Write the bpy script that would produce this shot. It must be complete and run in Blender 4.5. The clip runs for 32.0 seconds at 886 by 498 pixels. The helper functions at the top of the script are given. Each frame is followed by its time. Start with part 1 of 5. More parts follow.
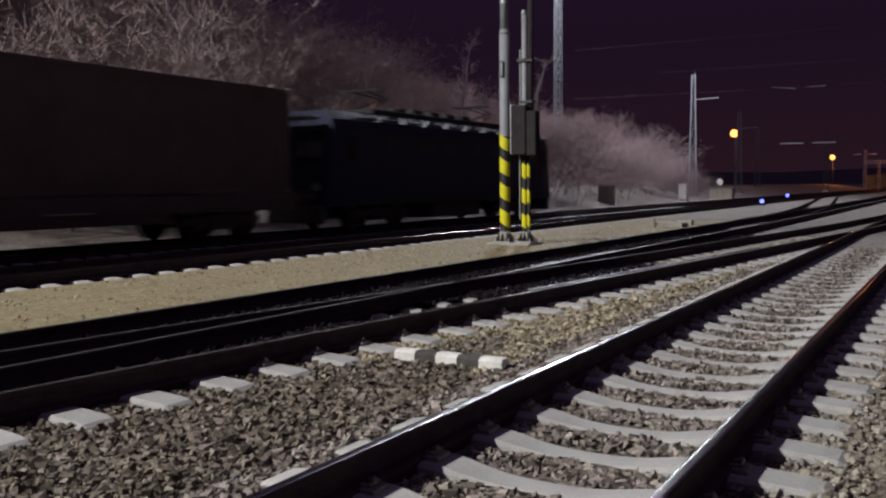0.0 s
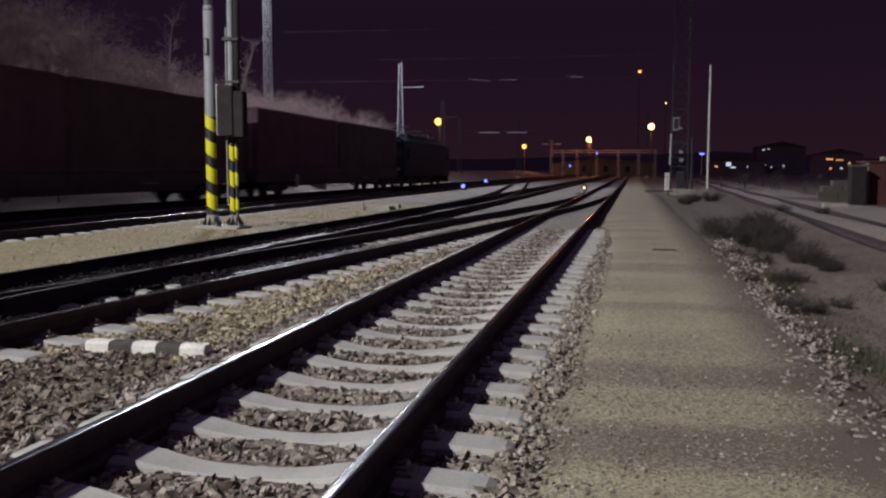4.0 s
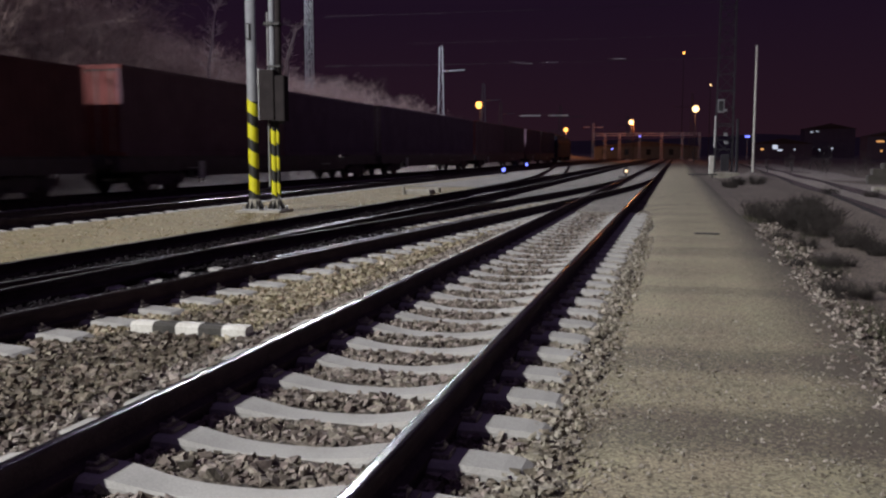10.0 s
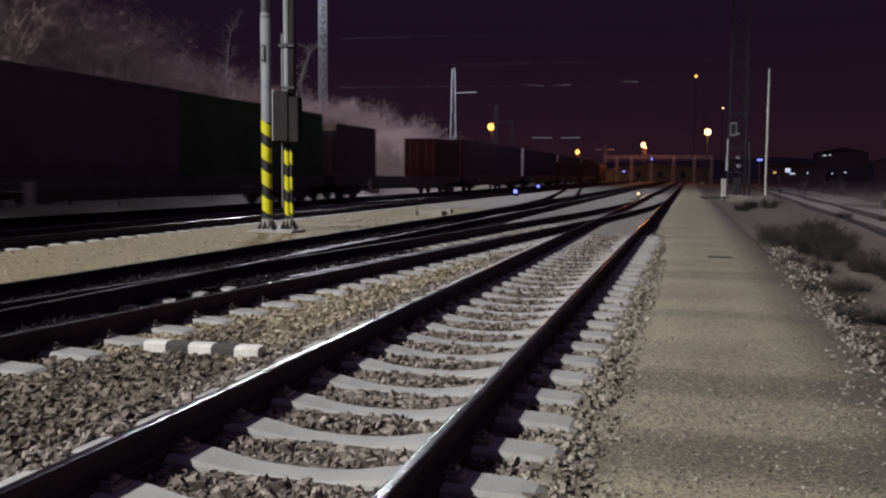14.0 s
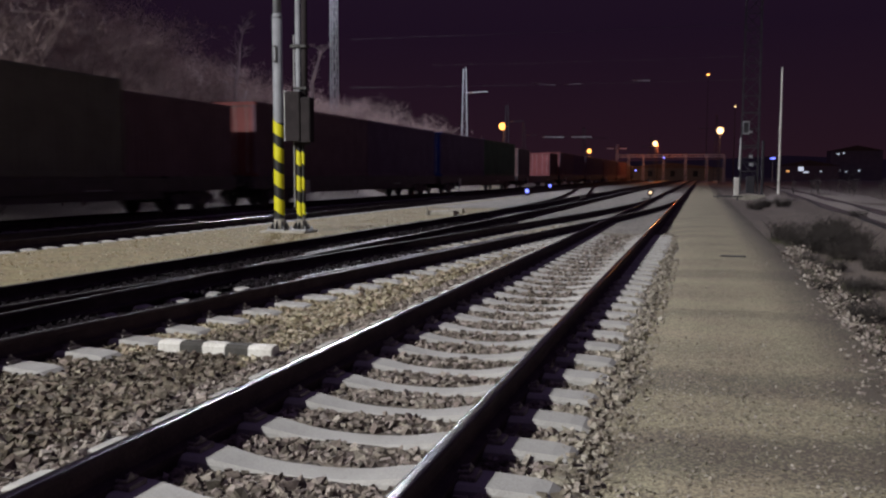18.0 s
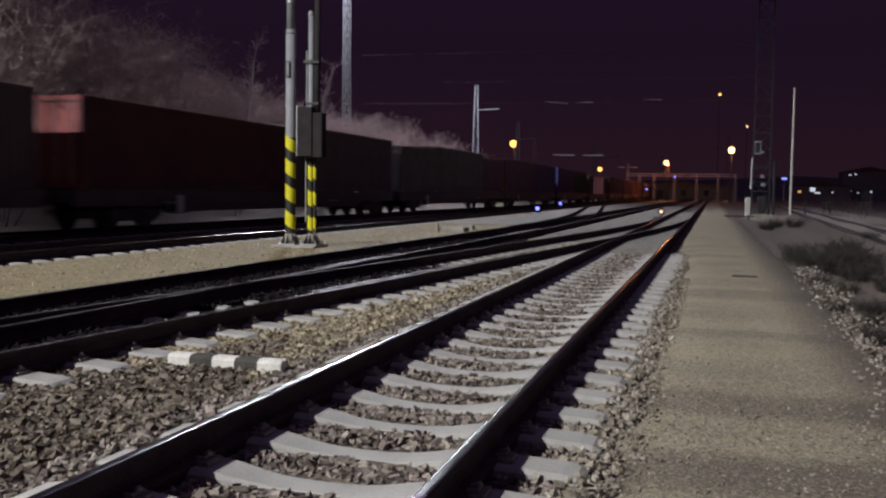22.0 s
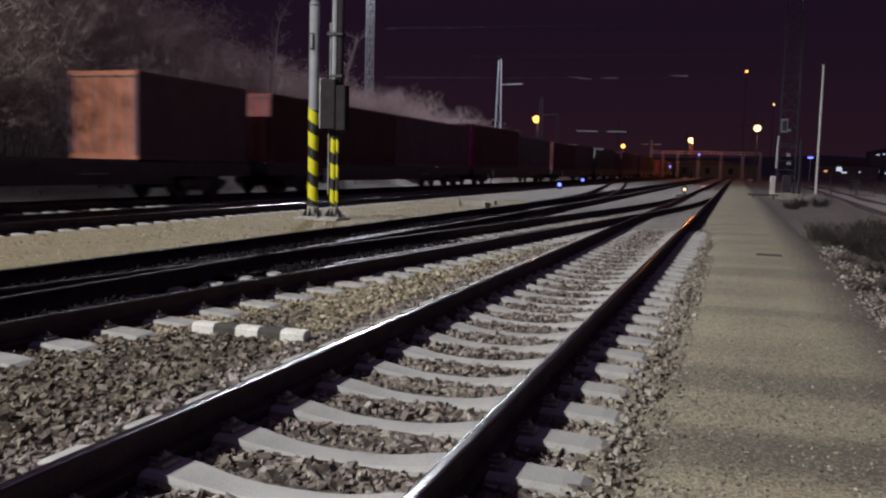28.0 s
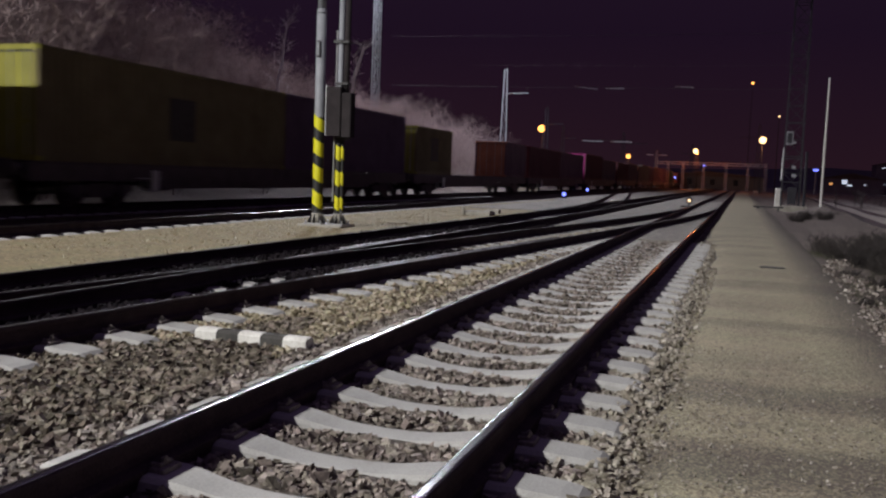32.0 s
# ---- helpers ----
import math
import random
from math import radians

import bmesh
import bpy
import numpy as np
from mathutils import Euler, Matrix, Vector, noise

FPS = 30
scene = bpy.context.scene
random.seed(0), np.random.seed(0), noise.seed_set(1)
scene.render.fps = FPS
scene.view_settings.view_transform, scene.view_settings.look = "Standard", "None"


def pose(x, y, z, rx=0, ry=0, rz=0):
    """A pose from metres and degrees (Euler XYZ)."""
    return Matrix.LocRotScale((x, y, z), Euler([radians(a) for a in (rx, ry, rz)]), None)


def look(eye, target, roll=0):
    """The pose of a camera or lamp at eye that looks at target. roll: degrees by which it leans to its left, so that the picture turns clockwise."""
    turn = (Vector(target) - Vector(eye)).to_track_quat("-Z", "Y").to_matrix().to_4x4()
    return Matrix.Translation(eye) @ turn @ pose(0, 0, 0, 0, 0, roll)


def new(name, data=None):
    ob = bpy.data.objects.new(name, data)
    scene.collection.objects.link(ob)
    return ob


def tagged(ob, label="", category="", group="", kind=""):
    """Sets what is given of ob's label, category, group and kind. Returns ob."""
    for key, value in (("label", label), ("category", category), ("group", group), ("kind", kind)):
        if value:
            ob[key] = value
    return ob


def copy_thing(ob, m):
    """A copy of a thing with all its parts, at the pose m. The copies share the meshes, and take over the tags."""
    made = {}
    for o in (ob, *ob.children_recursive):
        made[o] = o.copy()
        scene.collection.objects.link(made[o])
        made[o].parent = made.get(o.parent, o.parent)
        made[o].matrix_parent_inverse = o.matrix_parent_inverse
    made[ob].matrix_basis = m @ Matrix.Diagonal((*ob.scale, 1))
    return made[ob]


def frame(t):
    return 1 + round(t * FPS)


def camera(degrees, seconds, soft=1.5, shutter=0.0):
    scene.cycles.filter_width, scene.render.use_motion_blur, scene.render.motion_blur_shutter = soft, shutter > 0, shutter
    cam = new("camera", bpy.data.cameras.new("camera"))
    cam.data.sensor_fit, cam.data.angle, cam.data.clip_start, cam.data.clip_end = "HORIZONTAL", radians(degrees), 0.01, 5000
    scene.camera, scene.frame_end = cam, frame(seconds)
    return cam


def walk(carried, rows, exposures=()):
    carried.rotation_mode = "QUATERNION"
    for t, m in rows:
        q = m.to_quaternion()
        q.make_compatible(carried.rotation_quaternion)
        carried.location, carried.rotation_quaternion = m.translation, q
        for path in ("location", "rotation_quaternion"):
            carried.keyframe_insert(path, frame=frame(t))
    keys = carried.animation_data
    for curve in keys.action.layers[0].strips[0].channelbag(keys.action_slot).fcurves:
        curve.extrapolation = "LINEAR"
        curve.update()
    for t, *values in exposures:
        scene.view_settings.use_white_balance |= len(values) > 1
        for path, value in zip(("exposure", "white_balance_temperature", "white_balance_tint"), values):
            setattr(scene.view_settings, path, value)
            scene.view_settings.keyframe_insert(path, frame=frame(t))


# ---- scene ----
cam = camera(54.24, 32.0, 2.25, 1.0)
PATH = [
    (0.0, pose(-0.083, -0.028, 1.506, 85.92, 0.58, 31.20)),
    (0.5, pose(-0.118, -0.015, 1.492, 85.91, 0.66, 31.37)),
    (1.0, pose(-0.065, -0.039, 1.502, 85.68, 0.55, 29.03)),
    (1.5, pose(-0.007, -0.017, 1.501, 85.53, 0.20, 19.80)),
    (2.0, pose(0.003, -0.011, 1.503, 85.45, 0.24, 13.38)),
    (2.5, pose(0.003, -0.010, 1.495, 85.38, 0.07, 11.75)),
    (3.0, pose(-0.002, 0.003, 1.488, 85.22, -0.07, 11.89)),
    (3.5, pose(-0.005, -0.001, 1.486, 85.01, -0.12, 12.12)),
    (5.5, pose(-0.002, -0.006, 1.483, 84.30, -0.37, 13.23)),
    (6.0, pose(-0.000, 0.000, 1.479, 84.22, -0.46, 13.46)),
    (6.5, pose(-0.006, -0.001, 1.481, 84.07, -0.53, 13.70)),
    (7.0, pose(-0.016, -0.001, 1.482, 83.99, -0.62, 13.82)),
    (7.5, pose(-0.013, -0.007, 1.480, 83.92, -0.63, 13.95)),
    (8.0, pose(-0.014, -0.002, 1.480, 83.85, -0.71, 14.10)),
    (8.5, pose(-0.004, -0.004, 1.482, 83.86, -0.44, 14.16)),
    (9.0, pose(-0.004, -0.000, 1.479, 83.84, -0.50, 14.43)),
    (9.5, pose(-0.004, 0.004, 1.479, 83.79, -0.44, 14.77)),
    (10.0, pose(0.013, -0.003, 1.479, 83.73, 0.03, 15.08)),
    (10.5, pose(0.017, -0.002, 1.481, 83.79, 0.26, 15.20)),
    (11.0, pose(0.008, -0.005, 1.484, 84.02, 0.13, 15.31)),
    (11.5, pose(0.002, 0.002, 1.484, 84.41, 0.02, 15.39)),
    (12.0, pose(0.002, -0.003, 1.487, 84.74, -0.02, 15.50)),
    (12.5, pose(0.001, -0.009, 1.487, 84.95, -0.15, 15.58)),
    (13.0, pose(-0.006, -0.014, 1.488, 85.10, -0.23, 15.65)),
    (13.5, pose(-0.008, -0.010, 1.485, 85.12, -0.26, 15.79)),
    (14.0, pose(0.000, -0.015, 1.487, 85.12, -0.34, 15.85)),
    (14.5, pose(-0.001, -0.009, 1.484, 85.09, -0.44, 15.95)),
    (16.5, pose(-0.003, -0.002, 1.481, 85.07, -0.29, 16.38)),
    (17.0, pose(-0.001, -0.001, 1.480, 84.93, -0.14, 16.50)),
    (17.5, pose(-0.005, -0.015, 1.483, 84.95, -0.02, 16.47)),
    (18.0, pose(-0.006, -0.026, 1.487, 85.10, -0.14, 16.60)),
    (18.5, pose(-0.008, -0.014, 1.482, 85.27, -0.15, 16.67)),
    (19.0, pose(-0.018, -0.005, 1.476, 85.36, -0.25, 16.76)),
    (19.5, pose(-0.021, -0.014, 1.479, 85.30, -0.31, 16.83)),
    (20.0, pose(-0.024, -0.015, 1.480, 85.34, -0.44, 16.92)),
    (20.5, pose(-0.026, -0.010, 1.478, 85.52, -0.49, 17.02)),
    (21.0, pose(-0.026, -0.016, 1.484, 85.74, -0.59, 17.09)),
    (21.5, pose(-0.021, -0.016, 1.485, 85.95, -0.75, 17.21)),
    (22.0, pose(-0.020, -0.019, 1.485, 86.18, -0.80, 17.29)),
    (22.5, pose(-0.023, -0.017, 1.487, 86.25, -0.90, 17.39)),
    (23.0, pose(-0.020, -0.016, 1.483, 86.30, -0.95, 17.45)),
    (23.5, pose(-0.011, -0.030, 1.481, 86.18, -1.03, 17.55)),
    (24.0, pose(-0.026, -0.013, 1.468, 85.73, -1.12, 17.68)),
    (24.5, pose(-0.033, -0.019, 1.469, 85.41, -1.18, 18.02)),
    (25.0, pose(-0.034, -0.020, 1.468, 85.18, -1.26, 18.26)),
    (25.5, pose(-0.034, -0.019, 1.467, 84.99, -1.33, 18.40)),
    (27.5, pose(-0.042, -0.017, 1.467, 84.56, -1.40, 18.64)),
    (28.0, pose(-0.043, -0.019, 1.466, 84.51, -1.48, 18.71)),
    (28.5, pose(-0.038, -0.019, 1.468, 84.55, -1.56, 18.81)),
    (29.0, pose(-0.031, -0.019, 1.471, 84.62, -1.69, 18.89)),
    (29.5, pose(-0.030, -0.023, 1.468, 84.77, -1.72, 19.00)),
    (30.0, pose(-0.035, -0.016, 1.466, 84.78, -1.87, 19.12)),
    (30.5, pose(-0.037, -0.023, 1.467, 84.72, -1.90, 19.19)),
    (31.0, pose(-0.038, -0.021, 1.466, 84.70, -1.97, 19.24)),
    (31.5, pose(-0.027, -0.041, 1.474, 84.71, -2.06, 19.22)),
    (32.0, pose(-0.027, -0.041, 1.480, 85.02, -2.18, 19.04)),
]
walk(cam, PATH)

# ------------------------------------------------------------------ world and light
KEY = (-32.0, -27.0, 29.5)        # yard floodlight, behind and to the left
TOWER = (-33.0, 75.2)             # lattice tower with cold floodlights

world = bpy.data.worlds.new("night_sky")
scene.world = world
world.use_nodes = True
wn, wl = world.node_tree.nodes, world.node_tree.links
bg = wn["Background"]
bg.inputs["Strength"].default_value = 1.0
tc = wn.new("ShaderNodeTexCoord")
sep = wn.new("ShaderNodeSeparateXYZ")
ramp = wn.new("ShaderNodeValToRGB")
ramp.color_ramp.elements[0].position, ramp.color_ramp.elements[0].color = 0.0, (0.0185, 0.0074, 0.0125, 1)
ramp.color_ramp.elements[1].position, ramp.color_ramp.elements[1].color = 0.16, (0.0112, 0.0050, 0.0135, 1)
el = ramp.color_ramp.elements.new(0.34)
el.color = (0.0150, 0.0075, 0.0190, 1)
el = ramp.color_ramp.elements.new(1.0)
el.color = (0.062, 0.044, 0.100, 1)
wl.new(tc.outputs["Generated"], sep.inputs[0])
wl.new(sep.outputs["Z"], ramp.inputs["Fac"])
wl.new(ramp.outputs["Color"], bg.inputs["Color"])
scene.view_settings.exposure = 0.0


def lamp(name, place, watts, colour, radius=0.3, aim=None, cone=120, blend=0.6):
    data = bpy.data.lights.new(name, "SPOT" if aim else "POINT")
    data.energy, data.color, data.shadow_soft_size = watts, colour, radius
    ob = new(name, data)
    if aim:
        data.spot_size, data.spot_blend = radians(cone), blend
        ob.matrix_world = look(place, aim)
    else:
        ob.location = place
    return ob


lamp("yard_floodlight", KEY, 149000, (0.964, 0.950, 0.918), 0.5, (-1.6, 14.0, 0.0), 53, 0.5)
lamp("tower_floodlight", (TOWER[0], TOWER[1] - 1.3, 27.2), 80000, (0.88, 0.89, 1.0), 2.2)
SODIUM = [(-33.8, 150.0, 10.0), (-31.6, 255.0, 8.5), (-11.7, 230.0, 9.6), (3.05, 170.0, 9.8)]
for q, watts, tint in zip(SODIUM, (500, 2600, 2200, 900), ((1.0, 0.36, 0.09), (1.0, 0.36, 0.09), (1.0, 0.36, 0.10), (1.0, 0.42, 0.15))):
    lamp("sodium_light", (q[0], q[1] - 0.35, q[2] - 0.3), watts, tint, 0.25)
# red fill light added before the gantry; its lamp is not seen
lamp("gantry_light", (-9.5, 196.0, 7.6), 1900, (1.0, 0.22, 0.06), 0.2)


# ------------------------------------------------------------------ materials
def mat(name, a, b=None, rough=0.8, metal=0.0, scale=6.0, fine=60.0, bump=0.15, dist=0.01, per=0.0, island=False, spec=0.5):
    """A surface that varies between colours a and b at two scales, with fine relief."""
    m = bpy.data.materials.new(name)
    m.use_nodes = True
    n, l = m.node_tree.nodes, m.node_tree.links
    p = n["Principled BSDF"]
    p.inputs["Roughness"].default_value, p.inputs["Metallic"].default_value = rough, metal
    p.inputs["Specular IOR Level"].default_value = spec
    b = b or tuple(c * 0.6 for c in a)
    co = n.new("ShaderNodeTexCoord")
    n1, n2 = n.new("ShaderNodeTexNoise"), n.new("ShaderNodeTexNoise")
    n1.inputs["Scale"].default_value, n1.inputs["Detail"].default_value = scale, 5
    n2.inputs["Scale"].default_value, n2.inputs["Detail"].default_value = fine, 4
    for t in (n1, n2):
        l.new(co.outputs["Object"], t.inputs["Vector"])
    add = n.new("ShaderNodeMath"); add.operation = "MULTIPLY_ADD"
    add.inputs[1].default_value = 0.5
    half = n.new("ShaderNodeMath"); half.operation = "MULTIPLY"; half.inputs[1].default_value = 0.5
    l.new(n2.outputs["Fac"], half.inputs[0])
    l.new(n1.outputs["Fac"], add.inputs[0]); l.new(half.outputs[0], add.inputs[2])
    rp = n.new("ShaderNodeValToRGB")
    rp.color_ramp.elements[0].position, rp.color_ramp.elements[0].color = 0.36, (*b, 1)
    rp.color_ramp.elements[1].position, rp.color_ramp.elements[1].color = 0.64, (*a, 1)
    l.new(add.outputs[0], rp.inputs["Fac"])
    out = rp.outputs["Color"]
    if per:
        if island:
            g = n.new("ShaderNodeNewGeometry"); rnd = g.outputs["Random Per Island"]
        else:
            g = n.new("ShaderNodeObjectInfo"); rnd = g.outputs["Random"]
        mr = n.new("ShaderNodeMapRange")
        mr.inputs["To Min"].default_value, mr.inputs["To Max"].default_value = 1 - per, 1 + per * (1.0 if island else 0.6)
        l.new(rnd, mr.inputs["Value"])
        hs = n.new("ShaderNodeHueSaturation")
        l.new(mr.outputs[0], hs.inputs["Value"]); l.new(out, hs.inputs["Color"])
        if island:
            # paler stones are greyer, dark ones browner
            sat = n.new("ShaderNodeMapRange"); sat.inputs["To Min"].default_value, sat.inputs["To Max"].default_value = 1.25, 0.7
            l.new(rnd, sat.inputs["Value"]); l.new(sat.outputs[0], hs.inputs["Saturation"])
        # a second, unrelated draw turns some pieces rusty and some mauve
        scr = n.new("ShaderNodeMath"); scr.operation = "MULTIPLY"; scr.inputs[1].default_value = 37.7
        frc = n.new("ShaderNodeMath"); frc.operation = "FRACT"
        hue = n.new("ShaderNodeMapRange"); hue.inputs["To Min"].default_value, hue.inputs["To Max"].default_value = 0.5 - 0.022 * min(1, per * 1.6), 0.5 + 0.034 * min(1, per * 1.6)
        l.new(rnd, scr.inputs[0]); l.new(scr.outputs[0], frc.inputs[0]); l.new(frc.outputs[0], hue.inputs["Value"])
        if per > 0.3:
            l.new(hue.outputs[0], hs.inputs["Hue"])
        out = hs.outputs["Color"]
    l.new(out, p.inputs["Base Color"])
    if bump:
        bp = n.new("ShaderNodeBump")
        bp.inputs["Strength"].default_value, bp.inputs["Distance"].default_value = bump, dist
        l.new(n2.outputs["Fac"], bp.inputs["Height"]); l.new(bp.outputs[0], p.inputs["Normal"])
    return m


def glow(name, colour, strength):
    m = bpy.data.materials.new(name)
    m.use_nodes = True
    p = m.node_tree.nodes["Principled BSDF"]
    p.inputs["Base Color"].default_value = (*colour, 1)
    p.inputs["Emission Color"].default_value = (*colour, 1)
    p.inputs["Emission Strength"].default_value = strength
    return m


def gravel_mat(name, a, b, size, bump, patch=0.7, rough=0.9, across=1.0, shade_bands=(), margin=None, grain=0.55, tint=0.0):
    """Loose gravel: small cells of varied tone over broad patches."""
    m = bpy.data.materials.new(name)
    m.use_nodes = True
    n, l = m.node_tree.nodes, m.node_tree.links
    p = n["Principled BSDF"]; p.inputs["Roughness"].default_value = rough
    p.inputs["Specular IOR Level"].default_value = 0.25
    co = n.new("ShaderNodeTexCoord")
    v = n.new("ShaderNodeTexVoronoi"); v.inputs["Scale"].default_value = 1 / size
    v2 = n.new("ShaderNodeTexVoronoi"); v2.inputs["Scale"].default_value = 0.37 / size
    big = n.new("ShaderNodeTexNoise"); big.inputs["Scale"].default_value = patch; big.inputs["Detail"].default_value = 6
    for t in (v, v2):
        l.new(co.outputs["Object"], t.inputs["Vector"])
    mp = n.new("ShaderNodeMapping"); mp.inputs["Scale"].default_value = (across, 1, 1)
    l.new(co.outputs["Object"], mp.inputs["Vector"]); l.new(mp.outputs[0], big.inputs["Vector"])
    sp = n.new("ShaderNodeSeparateColor"); l.new(v.outputs["Color"], sp.inputs[0])
    mix = n.new("ShaderNodeMath"); mix.operation = "MULTIPLY_ADD"; mix.inputs[1].default_value = grain
    half = n.new("ShaderNodeMath"); half.operation = "MULTIPLY_ADD"; half.inputs[1].default_value = 0.5; half.inputs[2].default_value = 0.275 - grain / 2
    l.new(big.outputs["Fac"], half.inputs[0])
    l.new(sp.outputs["Red"], mix.inputs[0]); l.new(half.outputs[0], mix.inputs[2])
    rp = n.new("ShaderNodeValToRGB")
    rp.color_ramp.elements[0].position, rp.color_ramp.elements[0].color = 0.22, (*b, 1)
    rp.color_ramp.elements[1].position, rp.color_ramp.elements[1].color = 0.80, (*a, 1)
    fac = mix.outputs[0]
    if shade_bands:
        # shadow bands painted across the path: (place along it, half width, strength)
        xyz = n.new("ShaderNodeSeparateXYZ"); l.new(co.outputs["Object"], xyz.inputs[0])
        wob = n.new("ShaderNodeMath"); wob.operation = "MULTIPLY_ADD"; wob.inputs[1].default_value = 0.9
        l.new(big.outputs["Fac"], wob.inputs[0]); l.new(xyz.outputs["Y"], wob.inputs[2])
        for at, half_w, depth in shade_bands:
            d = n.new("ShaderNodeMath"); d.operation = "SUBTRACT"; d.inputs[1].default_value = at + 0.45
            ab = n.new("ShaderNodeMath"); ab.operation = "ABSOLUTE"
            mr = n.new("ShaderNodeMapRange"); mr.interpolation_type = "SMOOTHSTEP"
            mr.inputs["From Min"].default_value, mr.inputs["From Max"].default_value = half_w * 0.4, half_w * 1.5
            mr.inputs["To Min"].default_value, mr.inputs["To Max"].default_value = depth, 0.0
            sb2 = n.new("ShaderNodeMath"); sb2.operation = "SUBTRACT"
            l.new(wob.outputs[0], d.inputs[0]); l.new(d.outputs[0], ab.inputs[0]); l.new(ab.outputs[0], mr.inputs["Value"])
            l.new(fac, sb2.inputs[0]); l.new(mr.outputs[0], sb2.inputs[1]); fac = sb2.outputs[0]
    if margin:
        # darker outer margin: (from x, to x, strength)
        off = n.new("ShaderNodeMath"); off.operation = "MULTIPLY_ADD"; off.inputs[1].default_value = 0.7
        l.new(big.outputs["Fac"], off.inputs[0]); l.new(xyz.outputs["X"], off.inputs[2])
        mr = n.new("ShaderNodeMapRange"); mr.interpolation_type = "SMOOTHSTEP"
        mr.inputs["From Min"].default_value, mr.inputs["From Max"].default_value = margin[0] + 0.35, margin[1] + 0.35
        mr.inputs["To Min"].default_value, mr.inputs["To Max"].default_value = 0.0, margin[2]
        sb3 = n.new("ShaderNodeMath"); sb3.operation = "SUBTRACT"
        l.new(off.outputs[0], mr.inputs["Value"]); l.new(fac, sb3.inputs[0]); l.new(mr.outputs[0], sb3.inputs[1]); fac = sb3.outputs[0]
    l.new(fac, rp.inputs["Fac"])
    # broad drift between mossy and dusty ground
    drift = n.new("ShaderNodeTexNoise"); drift.inputs["Scale"].default_value = 1.9; drift.inputs["Detail"].default_value = 4
    l.new(co.outputs["Object"], drift.inputs["Vector"])
    hue = n.new("ShaderNodeValToRGB")
    hue.color_ramp.elements[0].position, hue.color_ramp.elements[0].color = 0.36, (1 - 0.6 * tint, 1 + 0.2 * tint, 1, 1)
    hue.color_ramp.elements[1].position, hue.color_ramp.elements[1].color = 0.64, (1 + 0.4 * tint, 1 - 0.3 * tint, 1 + 0.5 * tint, 1)
    mul = n.new("ShaderNodeMix"); mul.data_type = "RGBA"; mul.blend_type = "MULTIPLY"; mul.inputs["Factor"].default_value = 1.0
    l.new(drift.outputs["Fac"], hue.inputs["Fac"])
    l.new(rp.outputs["Color"], mul.inputs[6]); l.new(hue.outputs["Color"], mul.inputs[7]); l.new(mul.outputs[2], p.inputs["Base Color"])
    bp = n.new("ShaderNodeBump"); bp.inputs["Strength"].default_value = bump; bp.inputs["Distance"].default_value = size * 0.6
    bp.invert = True
    ad = n.new("ShaderNodeMath"); ad.operation = "ADD"
    l.new(v.outputs["Distance"], ad.inputs[0]); l.new(v2.outputs["Distance"], ad.inputs[1])
    l.new(ad.outputs[0], bp.inputs["Height"]); l.new(bp.outputs[0], p.inputs["Normal"])
    return m


BALLAST = gravel_mat("ballast_bed", (0.19, 0.165, 0.14), (0.045, 0.038, 0.035), 0.05, 0.9)
# oily bed made darker still, with the rails' shade in its colour
DARKBED = gravel_mat("shade_dark_ballast", (0.026, 0.020, 0.026), (0.010, 0.008, 0.010), 0.05, 0.9)
SAND = gravel_mat("sandy_gravel", (0.282, 0.232, 0.130), (0.150, 0.120, 0.066), 0.06, 0.25, 1.7, tint=0.07)
# the path's dark bands are cast shadow put into its colour
WALKED = gravel_mat("walked_gravel", (0.388, 0.345, 0.232), (0.102, 0.086, 0.070), 0.014, 0.34, 0.75, across=0.5, grain=0.46, tint=0.04, shade_bands=((6.35, 0.36, 0.26), (4.75, 0.42, 0.28), (2.6, 0.4, 0.2), (9.6, 0.3, 0.10), (13.5, 0.6, 0.10)), margin=(0.72, 1.50, 0.40))
INFILL = gravel_mat("pale_fine_gravel", (0.31, 0.285, 0.255), (0.115, 0.104, 0.094), 0.03, 0.4, 0.45, across=2.5)
VERGE = gravel_mat("sandy_verge", (0.200, 0.164, 0.140), (0.062, 0.050, 0.045), 0.03, 0.6, 0.9)
SIDINGBED = gravel_mat("siding_sand", (0.34, 0.30, 0.27), (0.15, 0.13, 0.115), 0.03, 0.4, 0.5)
SOIL = gravel_mat("dry_grass_bank", (0.26, 0.225, 0.205), (0.105, 0.088, 0.080), 0.03, 0.8, 0.6)
EARTH = gravel_mat("yard_earth", (0.24, 0.215, 0.18), (0.08, 0.072, 0.06), 0.06, 0.6, 0.3)
# stones coloured near black: oil, plus rail shade put into the colour
SHADESTONE = mat("shade_dark_stone", (0.015, 0.011, 0.015), (0.008, 0.006, 0.008), 0.95, spec=0.1, scale=9, fine=70, bump=0.3, dist=0.004, per=0.6, island=True)
DARKSTONE = mat("brown_ballast_stone", (0.222, 0.180, 0.138), (0.075, 0.059, 0.047), 0.85, scale=9, fine=70, bump=0.3, dist=0.004, per=0.75, island=True)
STONE = mat("ballast_stone", (0.30, 0.252, 0.218), (0.10, 0.08, 0.072), 0.85, scale=9, fine=70, bump=0.3, dist=0.004, per=0.72, island=True)
LOOSE = mat("loose_ballast_stone", (0.30, 0.252, 0.218), (0.10, 0.08, 0.072), 0.85, scale=9, fine=70, bump=0.3, dist=0.004, per=0.6)
PALESTONE = mat("pale_stone", (0.345, 0.305, 0.250), (0.140, 0.120, 0.098), 0.85, scale=9, fine=70, bump=0.3, dist=0.004, per=0.45, island=True)
